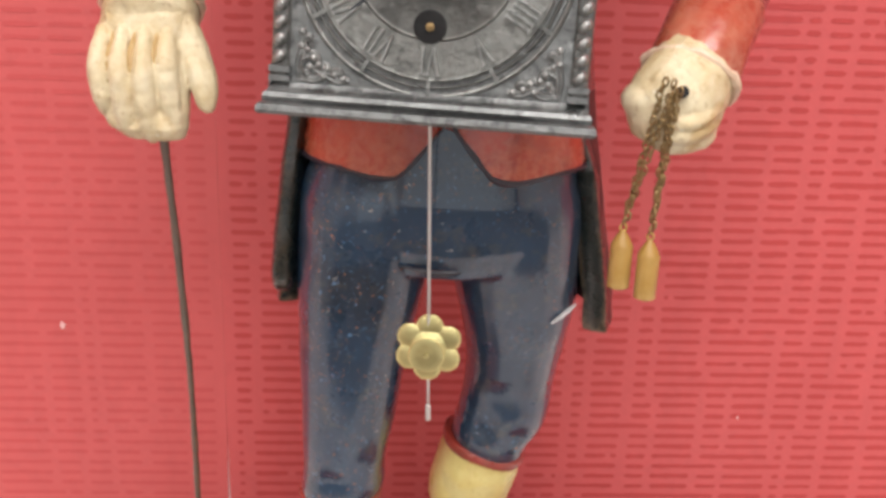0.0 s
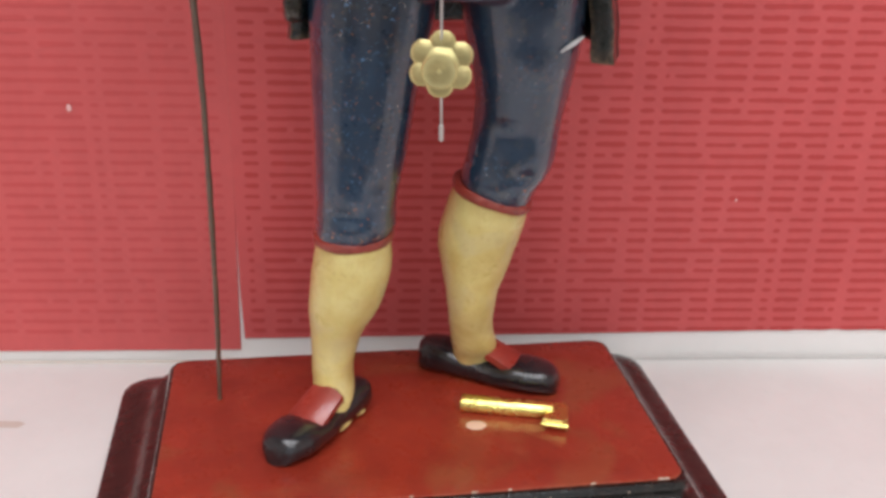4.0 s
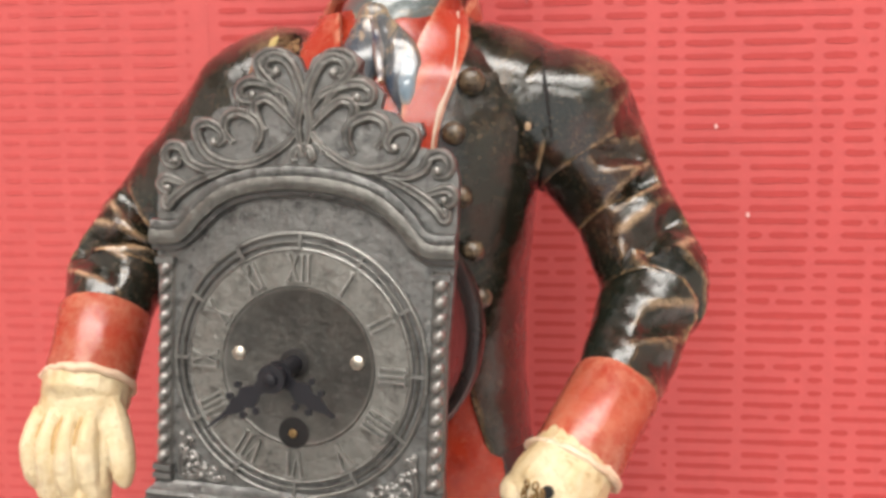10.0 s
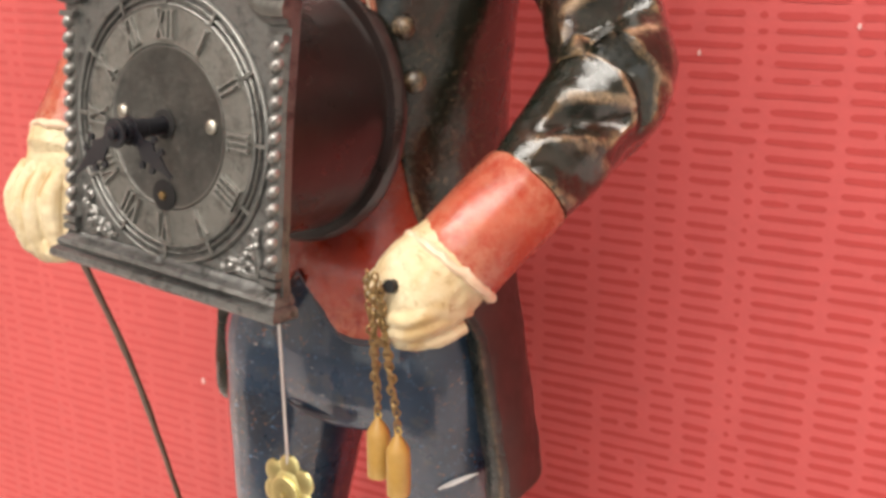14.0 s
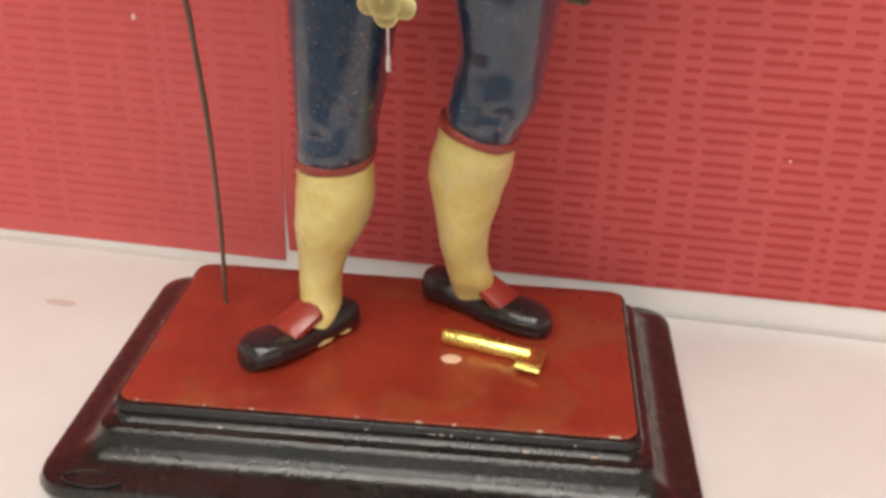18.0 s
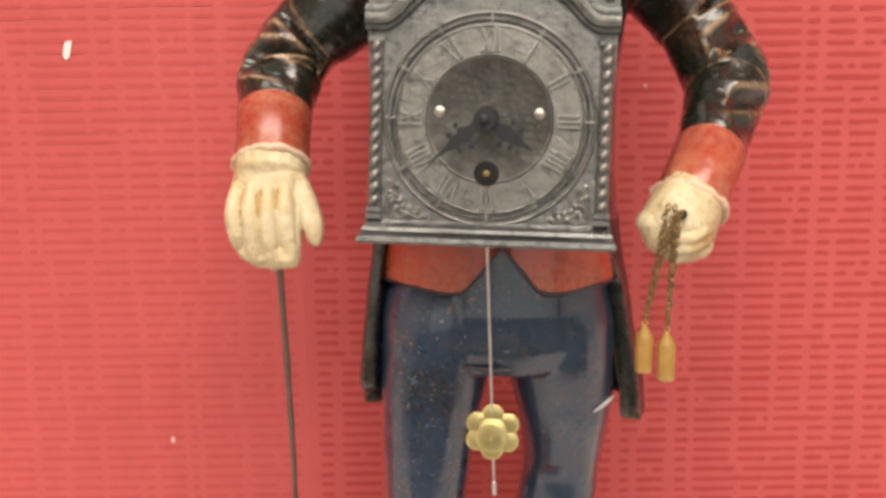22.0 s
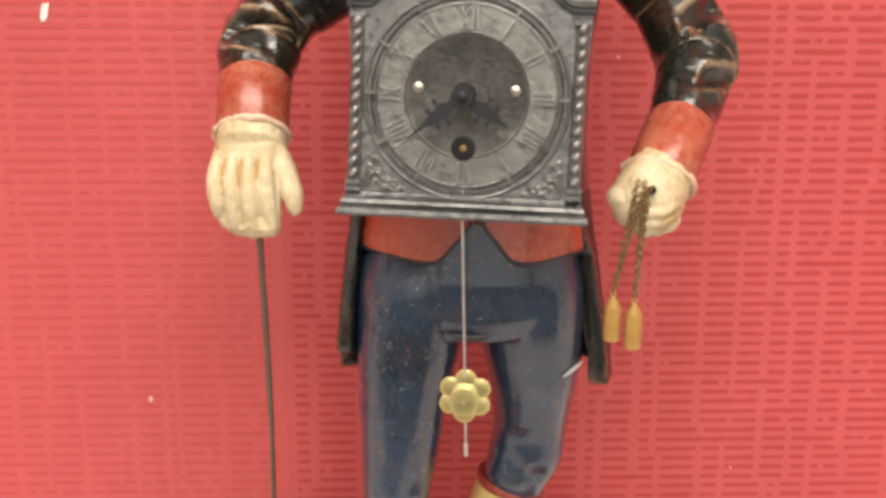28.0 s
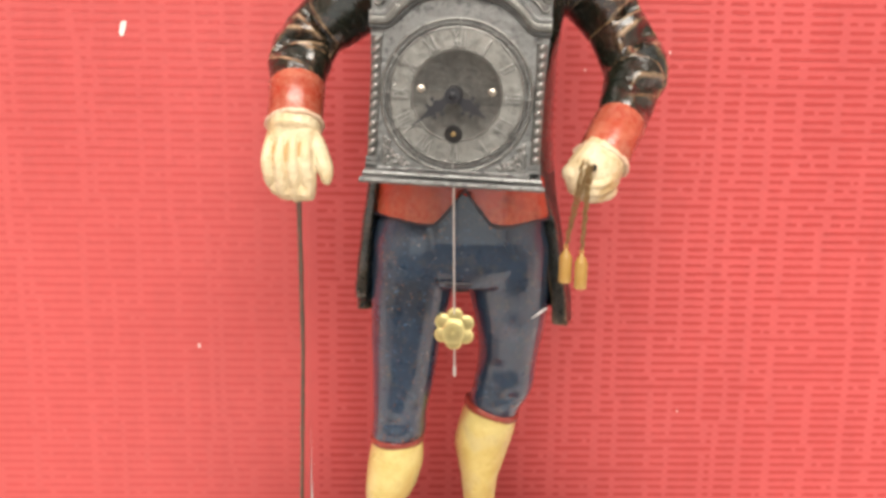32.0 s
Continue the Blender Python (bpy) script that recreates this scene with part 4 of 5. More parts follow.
def sleeve(stations, seed, mirror, notches):
    """A sleeve with gouged notches on its outer side and round the elbow, sharp ridges between them."""
    cuts = [(at, radians(t), ds, radians(dt), depth, tilt) for at, t, ds, dt, depth, tilt in notches]

    def fold(t, s):
        q = (math.pi - t) if mirror else t
        k = 1.03 + 0.03 * noise.noise((math.cos(t) * 1.5, math.sin(t) * 1.5, s * 5 + seed))
        e = 2.0 + 0.45 * min(1.0, max(0.0, (0.42 - s) / 0.16)) * min(1.0, max(0.0, (s - 0.12) / 0.10))
        k *= (abs(math.cos(t)) ** e + abs(math.sin(t)) ** e) ** (-1 / e)
        for at, tc, ds, dt, depth, tilt in cuts:
            u = ((q - tc + math.pi) % (2 * math.pi) - math.pi) / dt
            if abs(u) < 1:
                v = (s - at - tilt * u) / ds
                if abs(v) < 1:
                    k -= depth * (1 - abs(v) ** 1.3) * (1 - abs(u) ** 3)
        return k

    def wear(t, s):
        """How far the ridges beside the notches are rubbed."""
        q, most, inside = (math.pi - t) if mirror else t, 0.0, 1.0
        for at, tc, ds, dt, depth, tilt in cuts:
            u = abs((q - tc + math.pi) % (2 * math.pi) - math.pi) / dt
            signed = ((q - tc + math.pi) % (2 * math.pi) - math.pi) / dt
            if u < 1.15:
                v = abs(s - at - tilt * signed) / ds
                most = max(most, math.exp(-((v - 1.0) / 0.16) ** 2) * min(1.0, (1.15 - u) * 4) * min(1.0, depth / 0.26))
                if v < 0.75 and u < 0.9:
                    inside = 0.1
        return most * inside
    layer = fig.verts.layers.float["wear"]
    rows = tube(fig, [along(stations, s) for s in np.linspace(0, 1.0, 150)], I["coat"], 72, fold=fold)
    for i, row in enumerate(rows):
        for j, v in enumerate(row):
            v[layer] = wear(2 * math.pi * j / 72, i / 149)


sleeve([(-0.008, -0.128, 0.484, 0.0265, 0.031), (-0.0300, -0.129, 0.4880, 0.0312, 0.0325), (-0.0420, -0.130, 0.4800, 0.0312, 0.0315), (-0.0570, -0.132, 0.4670, 0.0275, 0.0285),
        (-0.0880, -0.138, 0.4390, 0.0195, 0.0225), (-0.0995, -0.146, 0.4240, 0.0210, 0.0215), (-0.1003, -0.151, 0.4170, 0.0205, 0.0205), (-0.1003, -0.166, 0.4010, 0.0165, 0.0170)],
       8, False, NOTCHES_WEST)
sleeve([(0.050, -0.123, 0.482, 0.0265, 0.031), (0.0780, -0.126, 0.4822, 0.0293, 0.0325), (0.0895, -0.128, 0.4792, 0.0295, 0.0310), (0.1000, -0.131, 0.4640, 0.0236, 0.0275),
        (0.1129, -0.138, 0.4431, 0.0193, 0.0225), (0.1235, -0.151, 0.4200, 0.0206, 0.0215), (0.1240, -0.159, 0.4110, 0.0204, 0.0205), (0.1085, -0.187, 0.3840, 0.0152, 0.0155)],
       21, True, NOTCHES_EAST)
# seam where the sleeve meets the body, its groove drawn as a dark tube
tube(fig, [(0.0825 - 0.004 * math.cos(t), -0.1265 - 0.0348 * math.sin(t), 0.4815 + 0.0306 * math.cos(t), 0.0006) for t in np.linspace(0.45, 1.80, 24)], I["hole"], 6, (1, 0, 0))



def cuff(a, b, ra, rb):
    d = Vector(b) - Vector(a)
    rows = [(-0.02, ra * 0.8), (0.0, ra), (0.04, ra * 1.03), (0.5, (ra + rb) / 2), (0.93, rb), (1.0, rb * 0.94), (1.01, rb * 0.7)]
    tube(fig, [(*(Vector(a) + d * t), r, r * 1.06) for t, r in rows], I["lapel"], 20)


cuff((-0.1002, -0.1655, 0.4030), (-0.0998, -0.1850, 0.3785), 0.0178, 0.0178)
cuff((0.1082, -0.1880, 0.3842), (0.0930, -0.2125, 0.3620), 0.0161, 0.0165)

# gloves
whole, fig = fig, bmesh.new()
rows = [(0.3800, -0.1000, -0.1870, 0.0158, 0.0120), (0.3770, -0.1000, -0.1885, 0.0168, 0.0130),
        (0.3680, -0.1010, -0.1925, 0.0176, 0.0118), (0.3560, -0.1020, -0.1980, 0.0180, 0.0098), (0.3460, -0.1015, -0.2012, 0.0170, 0.0088),
        (0.3385, -0.0990, -0.2035, 0.0142, 0.0092), (0.3340, -0.0965, -0.2035, 0.0100, 0.0065)]
loft(fig, [oval((cx, cy, z), a, b, YAW, 20, 2.5) for z, cx, cy, a, b in rows], I["glove"])
for x, z1, y in ((-0.1148, 0.3455, -0.2075), (-0.1068, 0.3400, -0.2110), (-0.0988, 0.3375, -0.2115), (-0.0912, 0.3385, -0.2095)):
    tube(fig, curve([(x * 0.97 - 0.003, y + 0.010, 0.372, 0.0026), (x, y + 0.0022, 0.362, 0.0040), (x + 0.0004, y + 0.0010, 0.352, 0.0042),
                     (x + 0.0015, y + 0.0024, z1, 0.0038), (x + 0.002, y + 0.006, z1 - 0.003, 0.002)], 4), I["glove"], 10)
tube(fig, curve([(-0.0875, -0.194, 0.374, 0.0050), (-0.0828, -0.198, 0.3635, 0.0056), (-0.0790, -0.203, 0.3530, 0.0050), (-0.0778, -0.205, 0.3465, 0.0034),
                 (-0.0776, -0.205, 0.3440, 0.0012)], 4), I["glove"], 10)
tube(fig, curve([(0.0960, -0.2085, 0.3660, 0.0150, 0.0150), (0.0905, -0.2165, 0.3600, 0.0165, 0.0160), (0.0870, -0.2190, 0.3545, 0.0172, 0.0160),
                 (0.0862, -0.2190, 0.3480, 0.0158, 0.0145), (0.0868, -0.2185, 0.3425, 0.0120, 0.0110), (0.0870, -0.2180, 0.3390, 0.0055, 0.0055)], 4), I["glove"], 20)
ball(fig, (0.0762, -0.2205, 0.3550), 0.0085, 0.0090, 0.0072, I["glove"], 14, 9)
for z0, z1, y in ((0.3500, 0.3560, -0.2325), (0.3455, 0.3505, -0.2315), (0.3415, 0.3450, -0.2285)):
    tube(fig, curve([(0.0765, y + 0.008, z0 + 0.002, 0.0026), (0.0830, y + 0.001, z0, 0.0034), (0.0900, y, z0 + 0.0005, 0.0036), (0.0965, y + 0.004, z1 - 0.002, 0.0036),
                     (0.1010, y + 0.011, z1, 0.0028)], 4), I["glove"], 10)
tube(fig, [(-0.0998, -0.1815, 0.3840, 0.0150, 0.0160), (-0.0998, -0.1855, 0.3782, 0.0172, 0.0176), (-0.1000, -0.1890, 0.3735, 0.0174, 0.0166), (-0.1002, -0.1915, 0.3700, 0.0170, 0.0120)], I["glove"], 20)
fig = melt(fig, whole, 0.00055, 2, I["glove"])
lathe(fig, (0.0842, -0.2362, 0.3610), (0.1, 1, -0.2), [(0.0024, 0.0), (0.0024, 0.003)], 12, I["hole"])

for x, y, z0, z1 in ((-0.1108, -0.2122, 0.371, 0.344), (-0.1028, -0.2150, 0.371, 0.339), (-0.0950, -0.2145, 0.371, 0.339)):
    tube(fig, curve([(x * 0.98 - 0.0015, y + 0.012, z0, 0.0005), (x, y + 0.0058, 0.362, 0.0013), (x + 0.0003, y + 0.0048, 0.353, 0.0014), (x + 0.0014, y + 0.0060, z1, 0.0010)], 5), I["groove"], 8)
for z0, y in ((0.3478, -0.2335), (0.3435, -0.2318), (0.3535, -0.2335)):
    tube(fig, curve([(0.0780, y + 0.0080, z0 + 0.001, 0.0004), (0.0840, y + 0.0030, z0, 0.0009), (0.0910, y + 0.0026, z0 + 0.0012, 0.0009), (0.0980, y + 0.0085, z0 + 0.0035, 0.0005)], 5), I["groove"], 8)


def frill(a, axis, r, seed):
    """The ragged pale edge where the glove leaves the cuff."""
    ax = Vector(axis).normalized()
    u = ax.orthogonal().normalized()
    w = ax.cross(u)
    pts = []
    for k in range(49):
        t = 2 * math.pi * k / 48
        g = 1 + 0.035 * noise.noise((math.cos(t) * 4, math.sin(t) * 4, seed))
        p = Vector(a) + (u * math.cos(t) + w * math.sin(t)) * (r * g) + ax * (0.0012 * noise.noise((math.cos(t) * 5, math.sin(t) * 5, seed + 4)))
        pts.append((*p, 0.0016 + 0.0006 * noise.noise((math.cos(t) * 7, math.sin(t) * 7, seed + 8))))
    tube(fig, pts, I["frill"], 8, (0.2, 0.3, 1))


frill((-0.0998, -0.1846, 0.3790), (0.0, -0.6, -0.8), 0.0176, 1.0)
frill((0.0930, -0.2125, 0.3620), (-0.4, -0.55, -0.73), 0.0166, 5.0)

# collar, lapels, scarf


def ribbon(rows, mi, n=6, thick=0.003):
    """A strip over the chest: rows of z, left x, right x, how far it stands off."""
    outer_rows, inner_rows = [], []
    for z, xa, xb, off in curve(rows, 4):
        xs = [xa + (xb - xa) * k / n for k in range(n + 1)]
        outer_rows.append([Vector((x, torso_front(x, z, 0.004) - off, z)) for x in xs])
        inner_rows.append([Vector((x, torso_front(x, z, 0.004) - off + thick + 0.003, z)) for x in xs])
    loft(fig, [o + i[::-1] for o, i in zip(outer_rows, inner_rows)], mi)


ribbon([(0.529, 0.0400, 0.0460, 0.005), (0.520, 0.0360, 0.0495, 0.005), (0.510, 0.0315, 0.0508, 0.004), (0.498, 0.0285, 0.0480, 0.0032), (0.484, 0.0275, 0.0430, 0.0026), (0.468, 0.0305, 0.0405, 0.0018), (0.450, 0.0370, 0.0420, 0.0010), (0.432, 0.0435, 0.0455, 0.0004)], I["lapel"])
tube(fig, curve([(x, torso_front(x, z, 0.004) - off - 0.0002, z, 0.0006) for z, x, off in
                 ((0.524, 0.0455, 0.005), (0.512, 0.0470, 0.0045), (0.498, 0.0462, 0.0034), (0.484, 0.0415, 0.0028), (0.468, 0.0392, 0.002), (0.450, 0.0408, 0.0012), (0.434, 0.0440, 0.0006))], 5), I["scarf_edge"], 6)
ribbon([(0.524, -0.0135, -0.0010, 0.008), (0.512, -0.0175, 0.0010, 0.006), (0.498, -0.0195, 0.0020, 0.0045), (0.484, -0.0190, -0.0010, 0.0035), (0.470, -0.0190, -0.0065, 0.002), (0.455, -0.0195, -0.0125, 0.001), (0.440, -0.0225, -0.0195, 0.0004)],
       I["lapel"])
n = 26
rings = []
for z, a, b, lean in ((0.500, 0.0400, 0.0330, 0), (0.512, 0.0370, 0.0310, 0), (0.524, 0.0350, 0.0290, 0), (0.5305, 0.0335, 0.0280, 0), (0.5320, 0.0310, 0.0255, 0),
                      (0.5300, 0.0285, 0.0230, 0), (0.512, 0.027, 0.022, 0)):
    ring = []
    for i in range(n):
        t = radians(38 + (360 - 76) * i / (n - 1))
        x, y = a * math.sin(t), -b * math.cos(t)
        ring.append(Vector((0.0185 + x * 0.9925 + y * 0.1219, -0.1225 - x * 0.1219 + y * 0.9925, 0.502 + (z + 0.004 * math.cos(t) * -1 - 0.502) * (0.45 + 0.55 * min(1.0, min(i, n - 1 - i) / 5)))))
    rings.append(ring)
loft(fig, rings, I["lapel"], (False, False), closed=False)
neck = [(0.500, 0.0180, -0.126, 0.0200, 0.0200), (0.520, 0.0180, -0.127, 0.0182, 0.0180), (0.5360, 0.0180, -0.129, 0.0176, 0.0180), (0.548, 0.017, -0.131, 0.0180, 0.0190)]
loft(fig, [oval((cx, cy, z), a, b, YAW, 20) for z, cx, cy, a, b in neck[:2]], I["ochre"])
rings = []
for z, a, b in ((0.5125, 0.0225, 0.0225), (0.5140, 0.0252, 0.0258), (0.5165, 0.0264, 0.0270), (0.5215, 0.0262, 0.0266), (0.5270, 0.0248, 0.0246), (0.5310, 0.0228, 0.0226),
                (0.5330, 0.0205, 0.0205), (0.5330, 0.0170, 0.0175)):
    ring = oval((0.0188, -0.1255, z), a, b, YAW, 60, 2.1)
    for k, p in enumerate(ring):
        t = k * 2 * math.pi / 60
        p.z += 0.0022 * math.sin(t)
        g = 1 + 0.012 * math.sin(t * 5 + z * 260) + 0.010 * math.sin(t * 11 - z * 420)
        p.x, p.y = 0.0188 + (p.x - 0.0188) * g, -0.1255 + (p.y + 0.1255) * g
    rings.append(ring)
loft(fig, rings, lambda i, j: I["scarf_dark"] if i < 2 else I["scarf"])
ball(fig, (0.0130, -0.1505, 0.5220), 0.0068, 0.0045, 0.0062, I["scarf_fold"], 16, 10)


def scarf_end(rows, inset, mi_in):
    """A flat hanging end with a rolled border: rows of x, z, half-width, thickness."""
    line = curve([(x, torso_front(x, z, 0.003) - d * 0.7, z, w, d) for x, z, w, d in rows], 6)
    tube(fig, line, I["scarf_fold"], 20)
    tube(fig, [(p[0] + inset, p[1] - p[4] * 0.62, p[2] - 0.001, p[3] * 0.56, p[4] * 0.62) for p in line[8:-3]], I[mi_in], 16)


scarf_end([(0.0115, 0.5210, 0.0045, 0.0030), (0.0105, 0.5130, 0.0070, 0.0034), (0.0092, 0.5050, 0.0090, 0.0034), (0.0052, 0.4945, 0.0064, 0.0028), (0.0022, 0.4870, 0.0014, 0.0012)], -0.0016, "scarf_dark")
scarf_end([(0.0150, 0.5210, 0.0045, 0.0030), (0.0205, 0.5130, 0.0066, 0.0036), (0.0262, 0.5045, 0.0082, 0.0036), (0.0272, 0.4945, 0.0064, 0.0030), (0.0280, 0.4825, 0.0010, 0.0012)], 0.0016, "scarf_pale")
tube(fig, curve([(x, torso_front(x, z, 0.003) - 0.0052, z, w, 0.0016) for x, z, w in ((0.0135, 0.5215, 0.0014), (0.0160, 0.5130, 0.0020), (0.0180, 0.5040, 0.0020), (0.0195, 0.4960, 0.0012))], 6), I["scarf_dark"], 10)
for x, z, lean in ((0.0085, 0.5150, -0.10), (0.0205, 0.5165, 0.45)):
    tube(fig, curve([(x + lean * k * 0.010, torso_front(x + lean * k * 0.010, z - k * 0.008, 0.003) - 0.0042, z - k * 0.008, 0.0011, 0.0010) for k in (0, 0.5, 1.0)], 4), I["scarf_fold"], 8)
strap_line = [(-0.0255, -0.118, 0.5170), (-0.0262, -0.138, 0.5155), (-0.0275, -0.1545, 0.5075), (-0.0285, -0.1665, 0.4910), (-0.0280, -0.1740, 0.4650), (-0.027, -0.177, 0.44)]
tube(fig, curve([(*p, 0.0085, 0.0020) for p in strap_line], 5), I["coat"], 10, (0, -1, 0.6))
tube(fig, curve([(p[0] - 0.0015, p[1] - 0.0016, p[2] + 0.0012, 0.0014, 0.0010) for p in strap_line], 5), I["strap"], 8, (0, -1, 0.6))


def coat_front(x, z):
    """The y of the coat's front at x."""
    cx, cy, a, b = table(FLARE, z)
    u = min(abs((x - cx) / a), 0.985)
    return cy - b * (1 - u ** 2.2) ** (1 / 2.2) - (x - cx) * math.tan(radians(-YAW))


for x, z, r in ((0.053, 0.496, 0.0054), (0.047, 0.477, 0.0047), (0.050, 0.453, 0.0046), (0.054, 0.432, 0.0043), (0.0565, 0.413, 0.0043)):
    ball(fig, (x, coat_front(x, z) - 0.0006, z), r, 0.0044, r, I["button"], 16, 10)
ball(fig, (0.015, -0.1705, 0.482), 0.0038, 0.0030, 0.0038, I["vest"], 12, 8)
ball(fig, (0.016, -0.1735, 0.458), 0.0038, 0.0030, 0.0038, I["vest"], 12, 8)
ball(fig, (0.0745, -0.1662, 0.479), 0.0015, 0.0010, 0.0020, I["ridge"], 8, 6)

# head
HEAD_YAW = -20.0
HEAD = [(0.5300, 0.0182, -0.1280, 0.0165, 0.0172), (0.5400, 0.0175, -0.1300, 0.0168, 0.0182), (0.5450, 0.0160, -0.1330, 0.0178, 0.0208),
        (0.5495, 0.0148, -0.1348, 0.0196, 0.0238), (0.5560, 0.0146, -0.1325, 0.0230, 0.0274), (0.5660, 0.0145, -0.1295, 0.0262, 0.0300), (0.5800, 0.0142, -0.1280, 0.0284, 0.0312),
        (0.5950, 0.0142, -0.1270, 0.0292, 0.0314), (0.6080, 0.0145, -0.1260, 0.0284, 0.0306), (0.6200, 0.0150, -0.1250, 0.0250, 0.0280)]


def face_at(angle, z, out=0.0):
    cx, cy, a, b = table(HEAD, z)
    a, b = a + out, b + out
    t = radians(angle)
    x, y = a * math.sin(t), -b * math.cos(t)
    c, s = math.cos(radians(HEAD_YAW)), math.sin(radians(HEAD_YAW))
    return (cx + x * c - y * s, cy + x * s + y * c, z)


rings = []
for z in np.linspace(0.530, 0.6065, 48):
    ring = []
    for j in range(84):
        ang = 360 * j / 84
        d = (ang + 180) % 360 - 180
        bridge = float(np.interp(z, [0.5635, 0.5655, 0.5680, 0.5705, 0.5760, 0.5830, 0.5890, 0.5930], [0, 0.0036, 0.0074, 0.0076, 0.0050, 0.0028, 0.0014, 0]))
        wide = float(np.interp(z, [0.565, 0.570, 0.580, 0.59], [13.0, 12.5, 8.5, 9.0]))
        out = bridge * math.exp(-(d / wide) ** 2)
        out += 0.0018 * math.exp(-(d / 20) ** 2) * math.exp(-((z - 0.5610) / 0.006) ** 2)
        out -= 0.0038 * (math.exp(-((d - 26) / 13) ** 2) + math.exp(-((d + 26) / 13) ** 2)) * math.exp(-((z - 0.5830) / 0.0055) ** 2)
        out += 0.0012 * (math.exp(-((d - 36) / 18) ** 2) + math.exp(-((d + 36) / 18) ** 2)) * math.exp(-((z - 0.5690) / 0.009) ** 2)
        out += 0.0018 * math.exp(-(d / 16) ** 2) * math.exp(-((z - 0.5510) / 0.0045) ** 2)
        ring.append(Vector(face_at(ang, float(z), out)))
    rings.append(ring)
loft(fig, rings, I["skin"])
for ang, z, w in ((25, 0.5830, 1.0), (-32, 0.5815, 0.9)):
    p = face_at(ang, z, -0.0030)
    ball(fig, p, 0.0056 * w, 0.0030, 0.0030, I["skin"], 12, 8, HEAD_YAW + ang)
    tube(fig, curve([(*face_at(ang - 11, z + 0.0006, -0.0012), 0.0002), (*face_at(ang, z + 0.0030, -0.0002), 0.0006), (*face_at(ang + 12, z + 0.0006, -0.0012), 0.0002)], 5), I["lips"], 6)
    p = face_at(ang + 1, z + 0.0003, -0.0004)
    ball(fig, p, 0.0019, 0.0010, 0.0021, I["lips"], 10, 6, HEAD_YAW + ang)
tube(fig, curve([(*face_at(11, 0.5915, 0.0004), 0.0008, 0.0006), (*face_at(15, 0.5945, 0.0005), 0.0024, 0.0008), (*face_at(20, 0.5962, 0.0005), 0.0024, 0.0008), (*face_at(27, 0.5962, 0.0006), 0.0012, 0.0008),
                 (*face_at(35, 0.5945, 0.0006), 0.0007, 0.0006), (*face_at(42, 0.5918, 0.0005), 0.0005, 0.0005), (*face_at(47, 0.5894, 0.0004), 0.0002, 0.0003)], 6), I["lips"], 10)
tube(fig, curve([(*face_at(-13, 0.5905, 0.0004), 0.0009, 0.0006), (*face_at(-17, 0.5940, 0.0005), 0.0024, 0.0008), (*face_at(-23, 0.5942, 0.0006), 0.0016, 0.0008), (*face_at(-29, 0.5924, 0.0006), 0.0008, 0.0006),
                 (*face_at(-35, 0.5904, 0.0005), 0.0005, 0.0005), (*face_at(-40, 0.5888, 0.0004), 0.0002, 0.0003)], 6), I["lips"], 10)
tube(fig, curve([(*face_at(-17, 0.5640, 0.0002), 0.0004, 0.0003), (*face_at(-12, 0.5632, 0.0010), 0.0019, 0.0012), (*face_at(-5, 0.5628, 0.0016), 0.0031, 0.0015), (*face_at(2, 0.5622, 0.0015), 0.0029, 0.0015),
                 (*face_at(11, 0.5622, 0.0010), 0.0019, 0.0013), (*face_at(19, 0.5632, 0.0005), 0.0010, 0.0008), (*face_at(27, 0.5646, 0.0), 0.0003, 0.0003)], 6), I["lips"], 10)

# hair
whole, fig = fig, bmesh.new()
EDGE = [(0.536, 104), (0.5425, 94), (0.5465, 76), (0.552, 62), (0.560, 56), (0.568, 59), (0.578, 66), (0.590, 68), (0.600, 62), (0.616, 58)]
rings = []
for z in np.linspace(0.537, 0.6035, 30):
    ring = []
    for j in range(30):
        e0 = table(EDGE, float(z))[0]
        ang = e0 + (250 - e0) * j / 29
        out = 0.0060 + 0.0022 * noise.noise((ang * 0.07, float(z) * 60, 3.0)) + (0.004 if z < 0.56 else 0) * math.sin(math.pi * j / 29)
        if j in (0, 29):
            out = 0.001
        ring.append(Vector(face_at(ang, float(z), out)))
    rings.append(ring)
loft(fig, rings, I["hair"])
for ang, z, r, o in ((94, 0.5560, 0.0125, 0.0030), (110, 0.5490, 0.0125, 0.0060), (84, 0.5640, 0.0110, 0.0015), (126, 0.5570, 0.0125, 0.0080), (138, 0.5640, 0.0120, 0.0066), (116, 0.566, 0.012, 0.0025), (104, 0.5420, 0.0100, 0.0040), (92, 0.548, 0.0095, 0.0024), (122, 0.5450, 0.0095, 0.0062)):
    ball(fig, face_at(ang, z, o - r * 0.45), r, r, r * 0.9, I["hair"], 18, 12)
fig = melt(fig, whole, 0.0010, 7, I["hair"])

